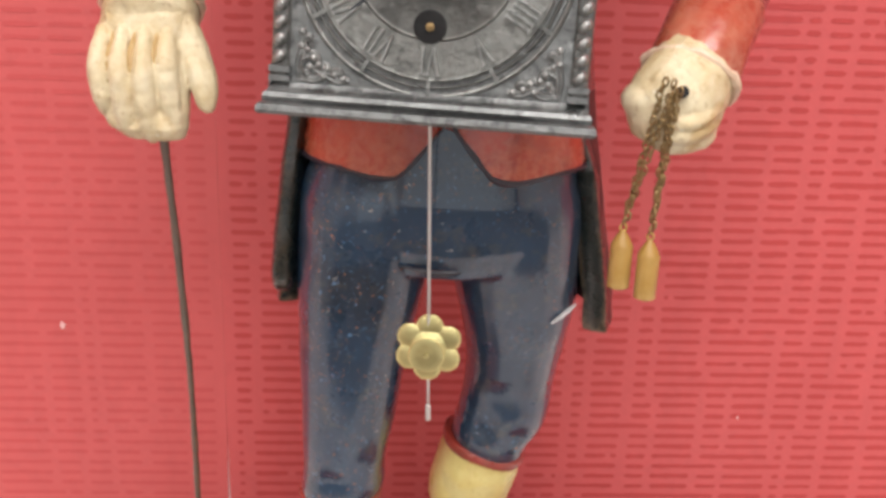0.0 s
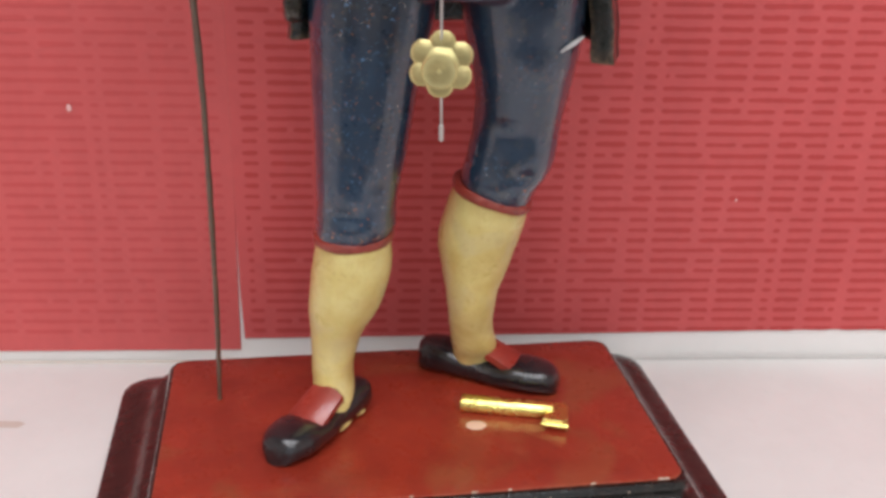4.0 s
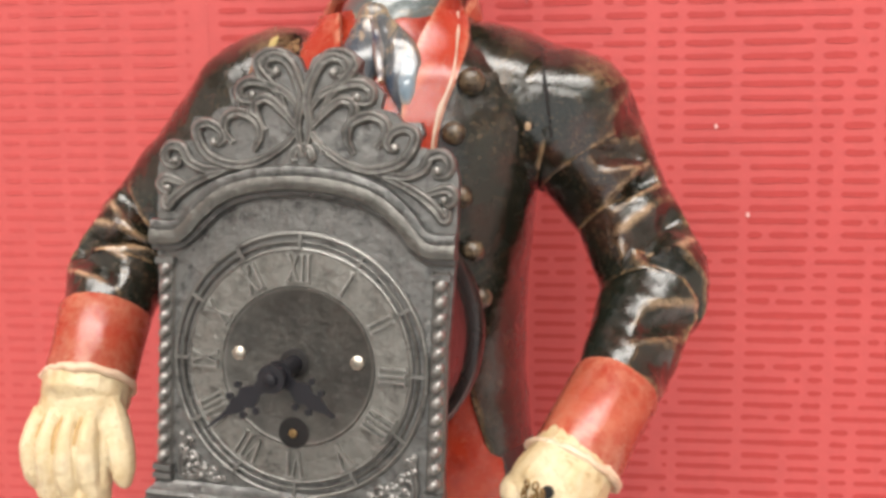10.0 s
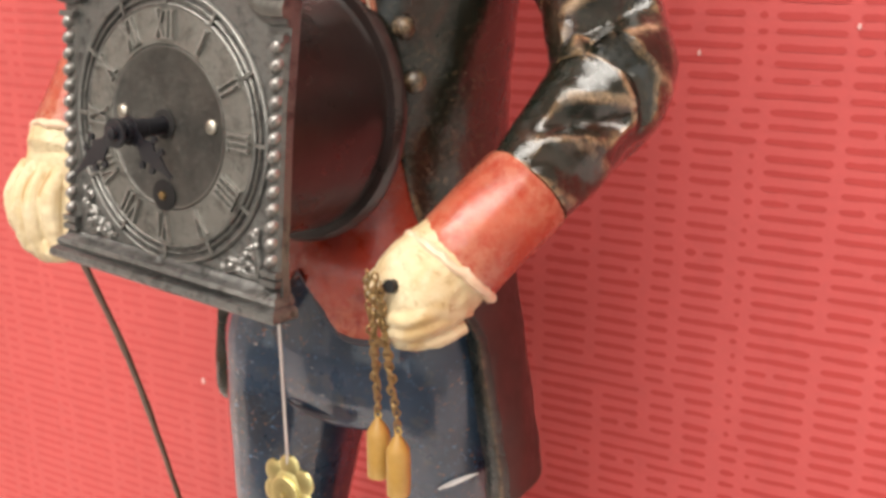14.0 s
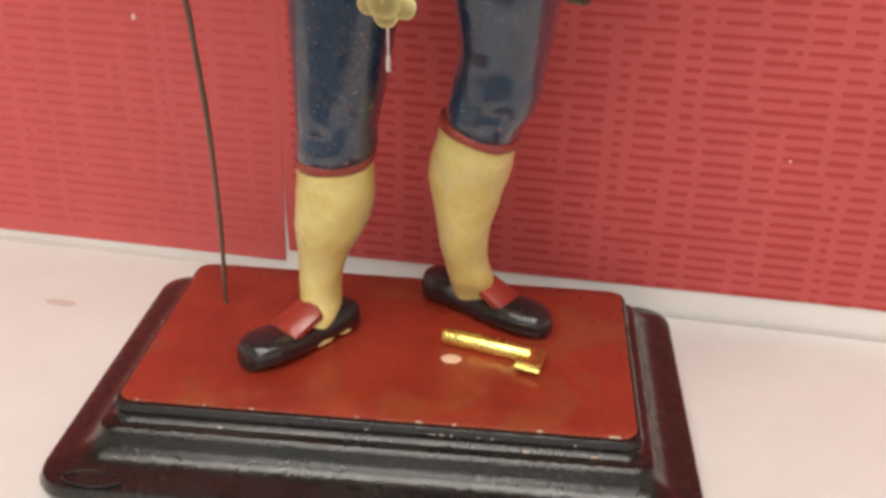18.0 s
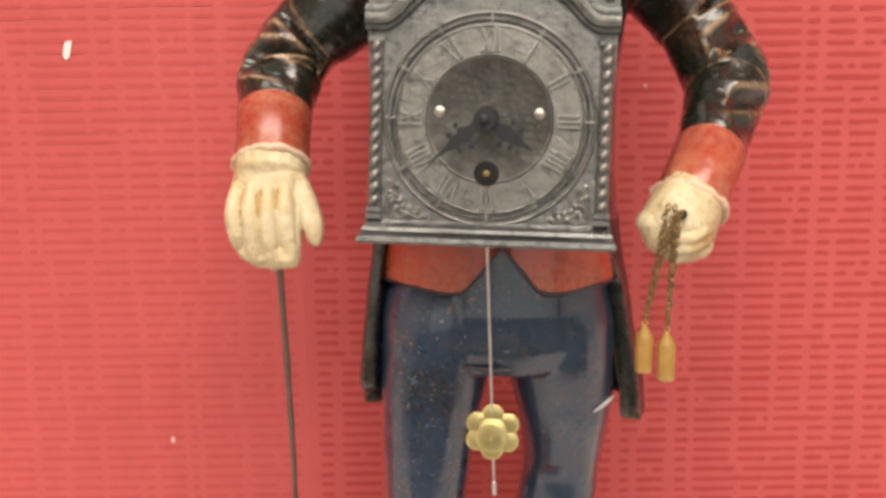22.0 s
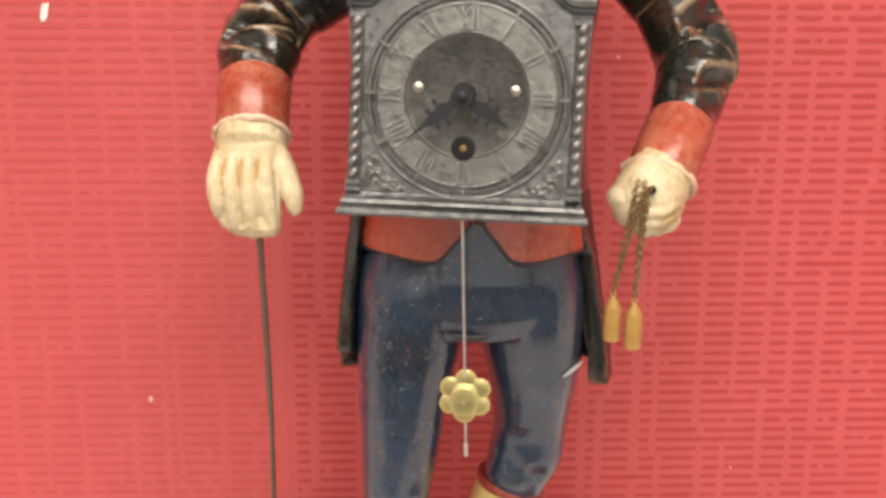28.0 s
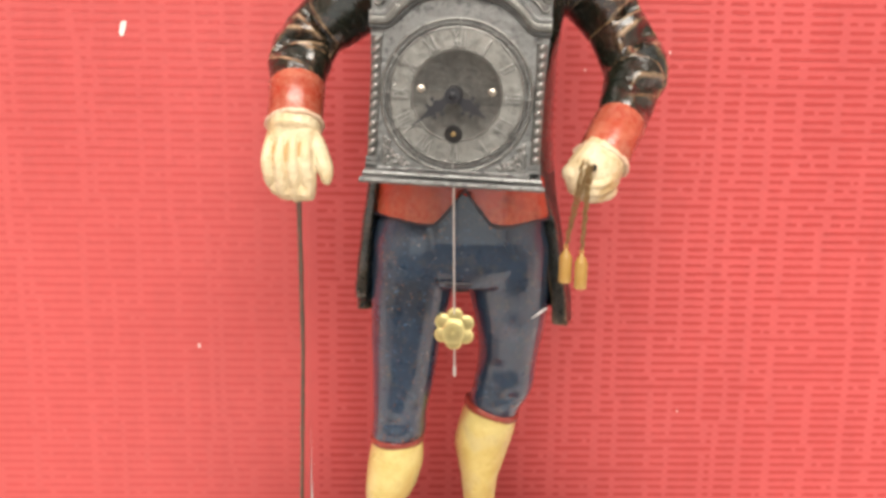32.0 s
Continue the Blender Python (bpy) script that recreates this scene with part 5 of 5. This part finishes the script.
# hat
HC = (0.0140, -0.1225)
n = 48
brim = []
for r, top in ((0.0270, 1), (0.0330, 1), (0.0440, 1), (0.0550, 1), (0.0615, 1), (0.0640, 0.82), (0.0652, 0.5), (0.0638, 0.15), (0.0600, 0), (0.0550, 0), (0.0440, 0), (0.0330, 0), (0.0240, 0)):
    ring = []
    for j in range(n):
        t = 2 * math.pi * j / n
        front = math.cos(t)
        edge = 0.6030 + 0.0065 * max(0.0, front) ** 2 - 0.0205 * (front < 0) * front * front + 0.0120 * max(0.0, math.sin(t)) ** 1.5 + 0.0040 * max(0.0, -math.sin(t)) + 0.0010 * math.sin(3 * t + 0.6) + 0.0009 * math.sin(7 * t + 2.0)
        inner = 0.6105
        k = max(0.0, (r - 0.027) / 0.0375)
        z = inner + (edge - inner) * k ** 1.35 - (1 - top) * (0.0068 + 0.0030 * max(0.0, front))
        rx, ry = r * (1.0 - 0.035 * max(0.0, math.sin(t)) + 0.012 * math.sin(5 * t + 1.0)), r * 1.0
        ring.append(Vector((HC[0] + rx * math.sin(t) * 0.9925 - ry * math.cos(t) * 0.1219 * 1, HC[1] - rx * math.sin(t) * 0.1219 - ry * math.cos(t) * 0.9925, z)))
    brim.append(ring)
loft(fig, brim, lambda i, j: I["hat_under"] if i >= 7 and not (i < 9 and math.cos(2 * math.pi * j / n) > 0.55) else I["hat"], (False, True))
rows = [(0.6050, 0.0312, 0.0312), (0.6105, 0.0308, 0.0308), (0.6130, 0.0298, 0.0298), (0.6160, 0.0294, 0.0294), (0.6195, 0.0287, 0.0287), (0.6225, 0.0268, 0.0268), (0.6250, 0.0230, 0.0230),
        (0.6272, 0.0170, 0.0170), (0.6285, 0.0090, 0.0090), (0.6288, 0.0030, 0.0030)]
loft(fig, [oval((HC[0] + 0.001, HC[1] - 0.001, z), a * 0.95, b * 0.97, YAW, 40, 2.2) for z, a, b in rows], I["hat"])

# scrape on the knee breeches
tube(fig, [(0.0600, -0.1578, 0.2445, 0.0003), (0.0640, -0.1555, 0.2465, 0.0009), (0.0690, -0.1508, 0.2485, 0.0008), (0.0722, -0.1462, 0.2490, 0.0003)], I["scrape"], 6)
smooth_cloth = {v for f in fig.faces if f.material_index == I["breeches"] for v in f.verts}
carved = [v for v in fig.verts if v not in smooth_cloth]
roughen(fig, 0.0007, 70, 3.0, carved)
roughen(fig, 0.00035, 260, 9.0, carved)
roughen(fig, 0.0005, 45, 3.0, list(smooth_cloth))
figure = link_mesh("figurine", fig, [M[k] for k in FIG])
figure.data.set_sharp_from_angle(angle=radians(32))
tagged(figure, "carved wooden man in black coat, red waistcoat, blue breeches and hat", "figurine")

# ---- clock carried by the figure ----
clock = empty("clock", -0.0010, -0.2400, 0.3470, -6.25, "aged pewter toy clock with arched crest, hung before the figurine", "clock", lean=-4.6, roll=1.76)
CZ = 0.0555                      # height of the dial's centre


def hollow(t, s):
    """A groove along the front of a scroll, between two ridges."""
    return 1.04 - 0.34 * math.exp(-((t - math.pi / 2) / 0.42) ** 2)


def relief(bm, pts, r, flat=0.6, mi=0, y=0.0, steps=6, taper=True, n=20):
    """A raised scroll on the plate through points of (x, z)."""
    line = curve([(p[0], p[1]) for p in pts], steps)
    m = len(line) - 1
    rows = []
    for i, p in enumerate(line):
        k = (0.45 + 0.55 * math.sin(math.pi * min(1.0, 0.12 + 0.88 * (1 - abs(2 * i / m - 1))) / 2)) if taper else 1.0
        rows.append((p[0], y, p[1], r * k, r * flat * k))
    tube(bm, rows, mi, n, fold=hollow)


S = 0.000141


def crest_point(dx, y):
    wide = 1 + 0.14 * min(1.0, max(0.0, (230 - y) / 90))
    return (dx * wide * S * 0.962, 0.1024 + (430 - y) * S * 0.963)


def both(pts):
    return [pts, [(-x, z) for x, z in pts]]


# plate
bm = bmesh.new()
half = [(0, 62), (16, 22), (46, 2), (96, 2), (124, 28), (120, 58), (150, 76), (175, 104), (168, 140), (204, 150), (226, 170), (266, 170), (286, 196), (280, 226),
        (340, 236), (378, 262), (388, 300), (388, 470)]
outline = [crest_point(*p) for p in half] + [(0.0511, 0.060), (0.0513, 0.020), (0.0526, 0.009)]
outline = outline + [(-x, z) for x, z in outline[::-1] if x > 0]
vs = [[bm.verts.new((x, y, z)) for x, z in outline] for y in (0.0, 0.0035)]
bmesh.ops.triangle_fill(bm, use_beauty=True, edges=[bm.edges.new((vs[0][i], vs[0][(i + 1) % len(outline)])) for i in range(len(outline))])
bmesh.ops.triangle_fill(bm, use_beauty=True, edges=[bm.edges.new((vs[1][i], vs[1][(i + 1) % len(outline)])) for i in range(len(outline))])
for i in range(len(outline)):
    j = (i + 1) % len(outline)
    bm.faces.new((vs[0][i], vs[0][j], vs[1][j], vs[1][i]))
plate = part("face_plate", bm, M["pewter"], clock, "cast pewter face plate with scalloped top", False)

# crest scrolls
scrolls = [[(8, 232), (14, 180), (6, 130), (12, 90), (34, 40), (60, 22), (86, 30), (92, 54), (74, 62), (62, 50)],
           [(30, 44), (50, 14), (84, 12), (108, 32), (100, 62), (80, 84), (60, 110), (44, 150)],
           [(10, 150), (40, 110), (80, 90), (120, 82), (146, 96), (146, 122), (122, 126), (112, 112)],
           [(18, 190), (50, 150), (86, 122), (112, 140), (110, 176), (96, 200)],
           [(16, 200), (50, 236), (100, 268), (150, 286), (200, 284), (244, 268), (272, 236), (268, 200), (240, 186), (214, 196), (208, 222), (226, 236), (240, 226)],
           [(130, 250), (110, 214), (114, 176), (150, 158), (186, 172), (200, 204), (184, 232)],
           [(150, 288), (200, 296), (256, 300), (300, 282), (320, 250), (350, 244), (368, 266), (356, 290), (334, 290), (330, 274)],
           [(196, 298), (250, 318), (300, 344), (336, 372), (356, 396), (366, 386), (360, 366)],
           [(300, 344), (340, 330), (366, 326), (378, 342), (366, 358), (350, 350)],
           [(4, 262), (14, 240), (26, 262), (14, 268)]]
for s, pts in enumerate(scrolls):
    for line in both([crest_point(*p) for p in pts]):
        bm = bmesh.new()
        relief(bm, line, 0.0021 if s != 9 else 0.0016, 0.95, y=-0.0002)
        part("scroll", bm, M["pewter_crest"], clock)
for k, (dx, y, r) in enumerate(((64, 58, 9), (118, 116, 9), (232, 232, 9), (338, 282, 9), (356, 350, 8))):
    for x, z in ((crest_point(dx, y)), (-crest_point(dx, y)[0], crest_point(dx, y)[1])):
        bm = bmesh.new()
        ball(bm, (x, -0.001, z), r * S * 1.2, 0.0016, r * S * 1.2, 0, 10, 6)
        part("scroll_bead", bm, M["pewter_crest"], clock)

# arched cornice
for off, r, y, mat in ((0, 0.0026, -0.0024, "pewter"), (24, 0.0026, -0.0032, "pewter_dial"), (46, 0.0019, -0.0014, "pewter")):
    k = off
    half = [(392, 446 + k), (330, 446 + k), (302 - k * 0.25, 428 + k * 0.9), (270 - k * 0.3, 388 + k), (216 - k * 0.25, 344 + k), (150, 318 + k), (80, 304 + k), (0, 299 + k)]
    pts = [crest_point(*p) for p in half]
    pts = pts + [(-x, z) for x, z in pts[-2::-1]]
    bm = bmesh.new()
    relief(bm, pts, r, 1.0, y=y, steps=5, taper=False, n=10)
    part("cornice", bm, M[mat], clock, "arched cornice moulding")

# foot moulding
bm = bmesh.new()
prof = [(0.0546, -0.0062, 0.0020), (0.0552, -0.0070, 0.0032), (0.0546, -0.0066, 0.0052), (0.0532, -0.0044, 0.0062), (0.0535, -0.0048, 0.0076), (0.0528, -0.0042, 0.0090),
        (0.0516, -0.0022, 0.0100), (0.0511, -0.0008, 0.0120)]
loft(bm, [[Vector((s * w, y if f else 0.0045, z)) for s, f in ((-1, 1), (-0.33, 1), (0.33, 1), (1, 1), (1, 0), (-1, 0))] for w, y, z in prof])
part("foot_moulding", bm, M["pewter"], clock, "stepped foot moulding")

# bead columns
for sx in (-1, 1):
    bm = bmesh.new()
    tube(bm, [(sx * 0.0484, 0.0, 0.0125, 0.0030, 0.0016), (sx * 0.0484, 0.0, 0.0905, 0.0030, 0.0016)], 0, 8)
    column = part("column", bm, M["pewter_dark"], clock)
    for z in (0.0135, 0.0165, 0.0885):
        bm = bmesh.new()
        box(bm, sx * 0.0484 - 0.0034, sx * 0.0484 + 0.0034, -0.0030, 0.0, z - 0.0010, z + 0.0010)
        part("collar", bm, M["pewter"], column)
    first = None
    for i in range(13):
        z = 0.0205 + 0.00545 * i
        if first is None:
            bm = bmesh.new()
            ball(bm, (0, 0, 0), 0.0023, 0.0026, 0.0024, 0, 12, 8)
            for v in bm.verts:
                v.co.z += 0.35 * v.co.x
            first = part("bead", bm, M["pewter_bead"], column)
            ob = first
        else:
            ob = new("bead", first.data)
            ob.parent = column
        ob.location = Vector((sx * 0.0484, -0.0014, z)) * U

# dial: chapter ring, minute ring, numerals
bm = bmesh.new()
lathe(bm, (0, 0, CZ), (0, -1, 0), [(0.0270, 0.0002), (0.0272, 0.0010), (0.0388, 0.0010), (0.0390, 0.0002)], 72, caps=(False, False))
dial = part("dial", bm, M["pewter_dial"], clock, "pale pewter hour ring with raised roman numerals")
for r, t in ((0.0446, 0.0010), (0.0418, 0.0007), (0.0394, 0.0010)):
    bm = bmesh.new()
    lathe(bm, (0, 0, CZ), (0, -1, 0), [(r - t, 0.0), (r - t * 0.7, 0.0009), (r, 0.0013), (r + t * 0.7, 0.0009), (r + t, 0.0)], 72, caps=(False, False))
    part("ring", bm, M["pewter_ring"], dial)
for i in range(12):
    a = radians(30 * i)
    bm = bmesh.new()
    d, s = Vector((math.sin(a), 0, math.cos(a))), Vector((math.cos(a), 0, -math.sin(a)))
    c = Vector((0, 0, CZ))
    rows = []
    for y in (-0.0004, -0.0015):
        rows.append([c + d * r + s * w + Vector((0, y, 0)) for r, w in ((0.0396, -0.0006), (0.0396, 0.0006), (0.0444, 0.0006), (0.0444, -0.0006))])
    loft(bm, rows)
    part("hour_mark", bm, M["pewter_ring"], dial)


def numeral(text, hour):
    """A raised roman numeral that stands on the hour ring, its foot to the centre."""
    a = radians(30 * hour)
    d, s = Vector((math.sin(a), 0, math.cos(a))), Vector((math.cos(a), 0, -math.sin(a)))
    c = Vector((0, -0.0010, CZ))
    widths = {"I": 0.0022, "V": 0.0046, "X": 0.0046}
    total = sum(widths[k] for k in text)
    x = -total / 2
    lo, hi = 0.0288, 0.0376
    bm = bmesh.new()

    def bar(x0, x1, w):
        rows = []
        for y in (0.0003, -0.0014):
            k = 1.15 if y > 0 else 0.65
            rows.append([c + d * r + s * (q + e * w * k) + Vector((0, y, 0)) for r, q, e in ((lo, x0, -1), (lo, x0, 1), (hi, x1, 1), (hi, x1, -1))])
        loft(bm, rows)
    for k in text:
        w = widths[k]
        m = x + w / 2
        if k == "I":
            bar(m, m, 0.00052)
        elif k == "V":
            bar(m, m - w * 0.36, 0.00056)
            bar(m, m + w * 0.36, 0.00040)
        else:
            bar(m - w * 0.34, m + w * 0.34, 0.00042)
            bar(m + w * 0.34, m - w * 0.34, 0.00056)
        for q in ((m,) if k == "I" else (m - w * 0.36, m + w * 0.36)):
            for r in ((lo, hi) if k != "V" else (hi,)):
                rows = []
                for y in (0.0003, -0.0012):
                    rows.append([c + d * (r + u) + s * (q + v) + Vector((0, y, 0)) for u, v in ((-0.00026, -0.00085), (0.00026, -0.00085), (0.00026, 0.00085), (-0.00026, 0.00085))])
                loft(bm, rows)
        x += w
    part("numeral", bm, M["pewter_bright"], dial)


for h, text in enumerate(("XII", "I", "II", "III", "IIII", "V", "VI", "VII", "VIII", "IX", "X", "XI")):
    numeral(text, h)

bm = bmesh.new()
lathe(bm, (0, 0, CZ), (0, -1, 0), [(0.0, 0.0006), (0.0060, 0.0007), (0.0255, 0.0007), (0.0266, 0.0013), (0.0270, 0.0004)], 64, caps=(False, False))
disc = part("centre_disc", bm, M["pewter_disc"], clock, "dark smooth centre disc")
for sx in (-1, 1):
    bm = bmesh.new()
    lathe(bm, (sx * 0.0210, -0.0006, CZ + 0.0030), (0, -1, 0), [(0.0023, 0.0), (0.0023, 0.0010), (0.0016, 0.0016), (0.0003, 0.0018)], 16)
    box(bm, sx * 0.0210 - 0.0001, sx * 0.0210 + 0.0001, -0.0019, -0.0012, CZ + 0.0027, CZ + 0.0033)
    screw = part("screw", bm, M["steel"], disc, "slotted steel screw")
bm = bmesh.new()
lathe(bm, (-0.0010, -0.0009, CZ + 0.0012), (0, -1, 0), [(0.0045, 0.0), (0.0050, 0.0004), (0.0045, 0.0006)], 24)
part("arbor_hole", bm, M["hole"], disc)
bm = bmesh.new()
lathe(bm, (-0.0005, -0.0009, CZ - 0.0225), (0, -1, 0), [(0.0050, 0.0), (0.0054, 0.0005), (0.0048, 0.0007)], 24)
hole = part("winding_hole", bm, M["hole"], disc, "dark winding hole with a brass arbor")
bm = bmesh.new()
lathe(bm, (-0.0005, -0.0015, CZ - 0.0225), (0, -1, 0), [(0.0014, 0.0), (0.0014, 0.0010), (0.0006, 0.0012)], 12)
part("winding_arbor", bm, M["chain"], hole)
bm = bmesh.new()
lathe(bm, (-0.0010, -0.0012, CZ + 0.0008), (0, -1, -0.06), [(0.0030, 0.0), (0.0030, 0.008), (0.0034, 0.0085), (0.0034, 0.016), (0.0022, 0.0165), (0.0022, 0.0215), (0.0010, 0.022)], 20)
part("arbor", bm, M["pointer"], clock, "long dark arbor")


def pointer(name, angle, length, y, label):
    """An ornate pierced pointer on the arbor; the angle runs clockwise from twelve."""
    a = radians(angle)
    d, s = Vector((math.sin(a), 0, math.cos(a))), Vector((math.cos(a), 0, -math.sin(a)))
    c = Vector((-0.0010, y, CZ + 0.0008 + y * 0.06))
    bm = bmesh.new()
    lathe(bm, c + Vector((0, 0.0006, 0)), (0, -1, 0), [(0.0046, 0.0), (0.0048, 0.0006), (0.0046, 0.0012), (0.0020, 0.0013)], 20)
    shape = [(0.003, 0.0034), (0.006, 0.0024), (0.0085, 0.0040), (0.0105, 0.0050), (0.0125, 0.0030), (0.015, 0.0036), (0.0165, 0.0026), (0.0195, 0.0012), (0.024, 0.0008),
             (length, 0.0001)]
    shape = [(min(r, length), w * 0.78) for r, w in shape]
    left = [c + d * r + s * w for r, w in shape] + [c + d * r - s * w for r, w in shape[::-1]]
    loft(bm, [[p + Vector((0, 0.0004, 0)) for p in left], [p + Vector((0, -0.0004, 0)) for p in left]])
    for r, w in ((0.0105, 0.0052), (0.015, 0.0038)):
        for k in (-1, 1):
            lathe(bm, c + d * r + s * (w * k) + Vector((0, 0.0005, 0)), (0, -1, 0), [(0.0012, 0.0), (0.0012, 0.001)], 8)
    part(name, bm, M["pointer"], clock, label)


pointer("minute_pointer", 231, 0.0300, -0.0205, "ornate blued steel minute pointer")
pointer("hour_pointer", 122, 0.0230, -0.0150, "ornate blued steel hour pointer")

# corner ornaments: a leafy filigree that fills each lower corner
LEAVES = [[(0.0435, 0.0125), (0.0437, 0.0180), (0.0425, 0.0235), (0.0432, 0.0290)], [(0.0430, 0.0190), (0.0395, 0.0212), (0.0378, 0.0192), (0.0390, 0.0178)],
          [(0.0432, 0.0240), (0.0408, 0.0262), (0.0398, 0.0245)], [(0.0432, 0.0132), (0.0385, 0.0130), (0.0345, 0.0145), (0.0305, 0.0130), (0.0265, 0.0138)],
          [(0.0400, 0.0170), (0.0365, 0.0158), (0.0345, 0.0172), (0.0358, 0.0184)], [(0.0330, 0.0145), (0.0312, 0.0162), (0.0292, 0.0152)], [(0.0425, 0.0150), (0.0398, 0.0152)],
          [(0.0410, 0.0190), (0.0420, 0.0205)]]
BUDS = [(0.0432, 0.0235), (0.0402, 0.0168), (0.0355, 0.0140), (0.0318, 0.0148), (0.0430, 0.0280), (0.0388, 0.0200), (0.0285, 0.0138), (0.0412, 0.0225), (0.0372, 0.0178), (0.0340, 0.0168)]
for sx in (-1, 1):
    bm = bmesh.new()
    for pts in LEAVES:
        relief(bm, [(sx * x * 0.965, z + 0.0006) for x, z in pts], 0.0015, 1.0, y=-0.0003)
    for x, z in BUDS:
        ball(bm, (sx * x * 0.965, -0.0010, z + 0.0006), 0.0012, 0.0013, 0.0012, 0, 8, 6)
    part("corner_ornament", bm, M["pewter_bead"], clock, "raised leafy corner ornament")

# drum behind the plate
bm = bmesh.new()
lathe(bm, (0, 0.0035, CZ + 0.004), (0, 1, 0), [(0.0465, 0.0), (0.0465, 0.052), (0.0470, 0.0535)], 56)
drum = part("drum", bm, M["tin"], clock, "dark brown lacquered tin drum")
bm = bmesh.new()
lathe(bm, (0, 0.0565, CZ + 0.004), (0, 1, 0), [(0.0470, 0.0), (0.0500, 0.0005), (0.0515, 0.0025), (0.0515, 0.0050), (0.0495, 0.0068), (0.040, 0.0070)], 56)
part("rim", bm, M["tin"], drum, "rounded black rim")

# pendulum
bm = bmesh.new()
top, bob = Vector((-0.0035, 0.0540, 0.020)), Vector((0.0030, 0.0625, -0.0975))
tube(bm, [(*top, 0.00065), (*(top.lerp(bob, 0.5)), 0.00065), (*bob, 0.00065)], 0, 8)
pendulum = part("pendulum_rod", bm, M["wire"], clock, "thin steel pendulum wire")
bm = bmesh.new()
lathe(bm, bob + Vector((0, 0.0012, 0)), (0, -1, 0), [(0.0090, 0.0), (0.0092, 0.0010), (0.0070, 0.0026)], 28)
tail = bmesh.new()
way = (bob - top).normalized()
tube(tail, [(*(bob + way * h), r) for h, r in ((0.008, 0.0006), (0.026, 0.0006), (0.0265, 0.0011), (0.033, 0.0011), (0.0335, 0.0004))], 0, 8)
part("pendulum_tail", tail, M["wire"], clock, "threaded wire end under the bob")
pend_bob = part("bob", bm, M["brass_pale"], clock, "flower-shaped pale brass pendulum bob")
for i in range(6):
    a = radians(60 * i)
    p = bob + Vector((math.sin(a) * 0.0086, 0, math.cos(a) * 0.0086))
    bm = bmesh.new()
    ball(bm, p, 0.0058, 0.0014, 0.0058, 0, 18, 8)
    part("petal", bm, M["brass_pale"], pend_bob)
bm = bmesh.new()
lathe(bm, bob + Vector((-0.0006, -0.0010, -0.0028)), (0, -1, 0), [(0.0074, 0.0), (0.0075, 0.0012), (0.0070, 0.0017), (0.0012, 0.0020), (0.0010, 0.0028)], 28)
part("boss", bm, M["brass_pale"], pend_bob, "round brass boss")

# ---- chains and weights in the glove ----
link = bmesh.new()
LR, LT = 0.0013, 0.00042
rings = []
for i in range(12):
    t = 2 * math.pi * i / 12
    c = Vector((math.cos(t) * LR * 0.75, 0, math.sin(t) * LR * 1.25))
    o = Vector((math.cos(t), 0, math.sin(t)))
    rings.append([c + (o * math.cos(u) + Vector((0, 1, 0)) * math.sin(u)) * LT for u in [2 * math.pi * k / 6 for k in range(6)]])
rings.append([p.copy() for p in rings[0]])
loft(link, rings, 0, (False, False))
bmesh.ops.remove_doubles(link, verts=link.verts, dist=1e-7)
for v in link.verts:
    v.co *= U
for f in link.faces:
    f.smooth = True
link_data = bpy.data.meshes.new("chain_link")
link.to_mesh(link_data)
link.free()
link_data.materials.append(M["chain"])


def weight(x, y, z0, z1, start, extra, label):
    """A gilt cylinder on a thin chain that hangs from the glove."""
    thing = empty("clock_weight", x, y, z0, 0, label, "clock weight", "weights on chains")
    bm = bmesh.new()
    h = z1 - z0
    lathe(bm, (0, 0, 0), (0, 0, 1), [(0.0030, 0.0), (0.0040, 0.0006), (0.0041, h * 0.3), (0.0041, h * 0.75), (0.0037, h * 0.8), (0.0022, h * 0.93), (0.0012, h), (0.0008, h + 0.0008)], 16)
    roughen(bm, 0.0002, 300)
    part("weight", bm, M["wood_weight"], thing, "gilded wooden cylinder")
    bm = bmesh.new()
    tube(bm, [(math.cos(t) * 0.0011, 0, h + 0.0016 + math.sin(t) * 0.0014, 0.0004) for t in [math.pi * 2 * k / 10 for k in range(11)]], 0, 6)
    part("eyelet", bm, M["brass"], thing)
    for sx, sy, sz in [start] + extra:
        a, b = Vector((0, 0, h + 0.0030)), Vector((sx - x, sy - y, sz - z0))
        count = max(4, int((b - a).length / 0.0023))
        d = (b - a).normalized()
        base = d.to_track_quat("Z", "Y").to_matrix().to_4x4()
        for i in range(count):
            ob = new("chain_link", link_data)
            ob.parent = thing
            p = a.lerp(b, (i + 0.5) / count) + Vector((math.sin(i * 1.7) * 0.0004, -0.0005 * math.sin(i * 2.3), 0))
            ob.matrix_local = Matrix.Translation(p * U) @ base @ pose(0, 0, 0, 0, 0, 90 * (i % 2) + 25)
    return thing


weight(0.0718, -0.2230, 0.2865, 0.3080, (0.0775, -0.2372, 0.3655), [(0.0800, -0.2375, 0.3600)], "gilded wooden clock weight on a tarnished brass chain")
weight(0.0812, -0.2260, 0.2835, 0.3055, (0.0805, -0.2380, 0.3650), [(0.0825, -0.2378, 0.3625)], "gilded wooden clock weight on a twisted brass chain")
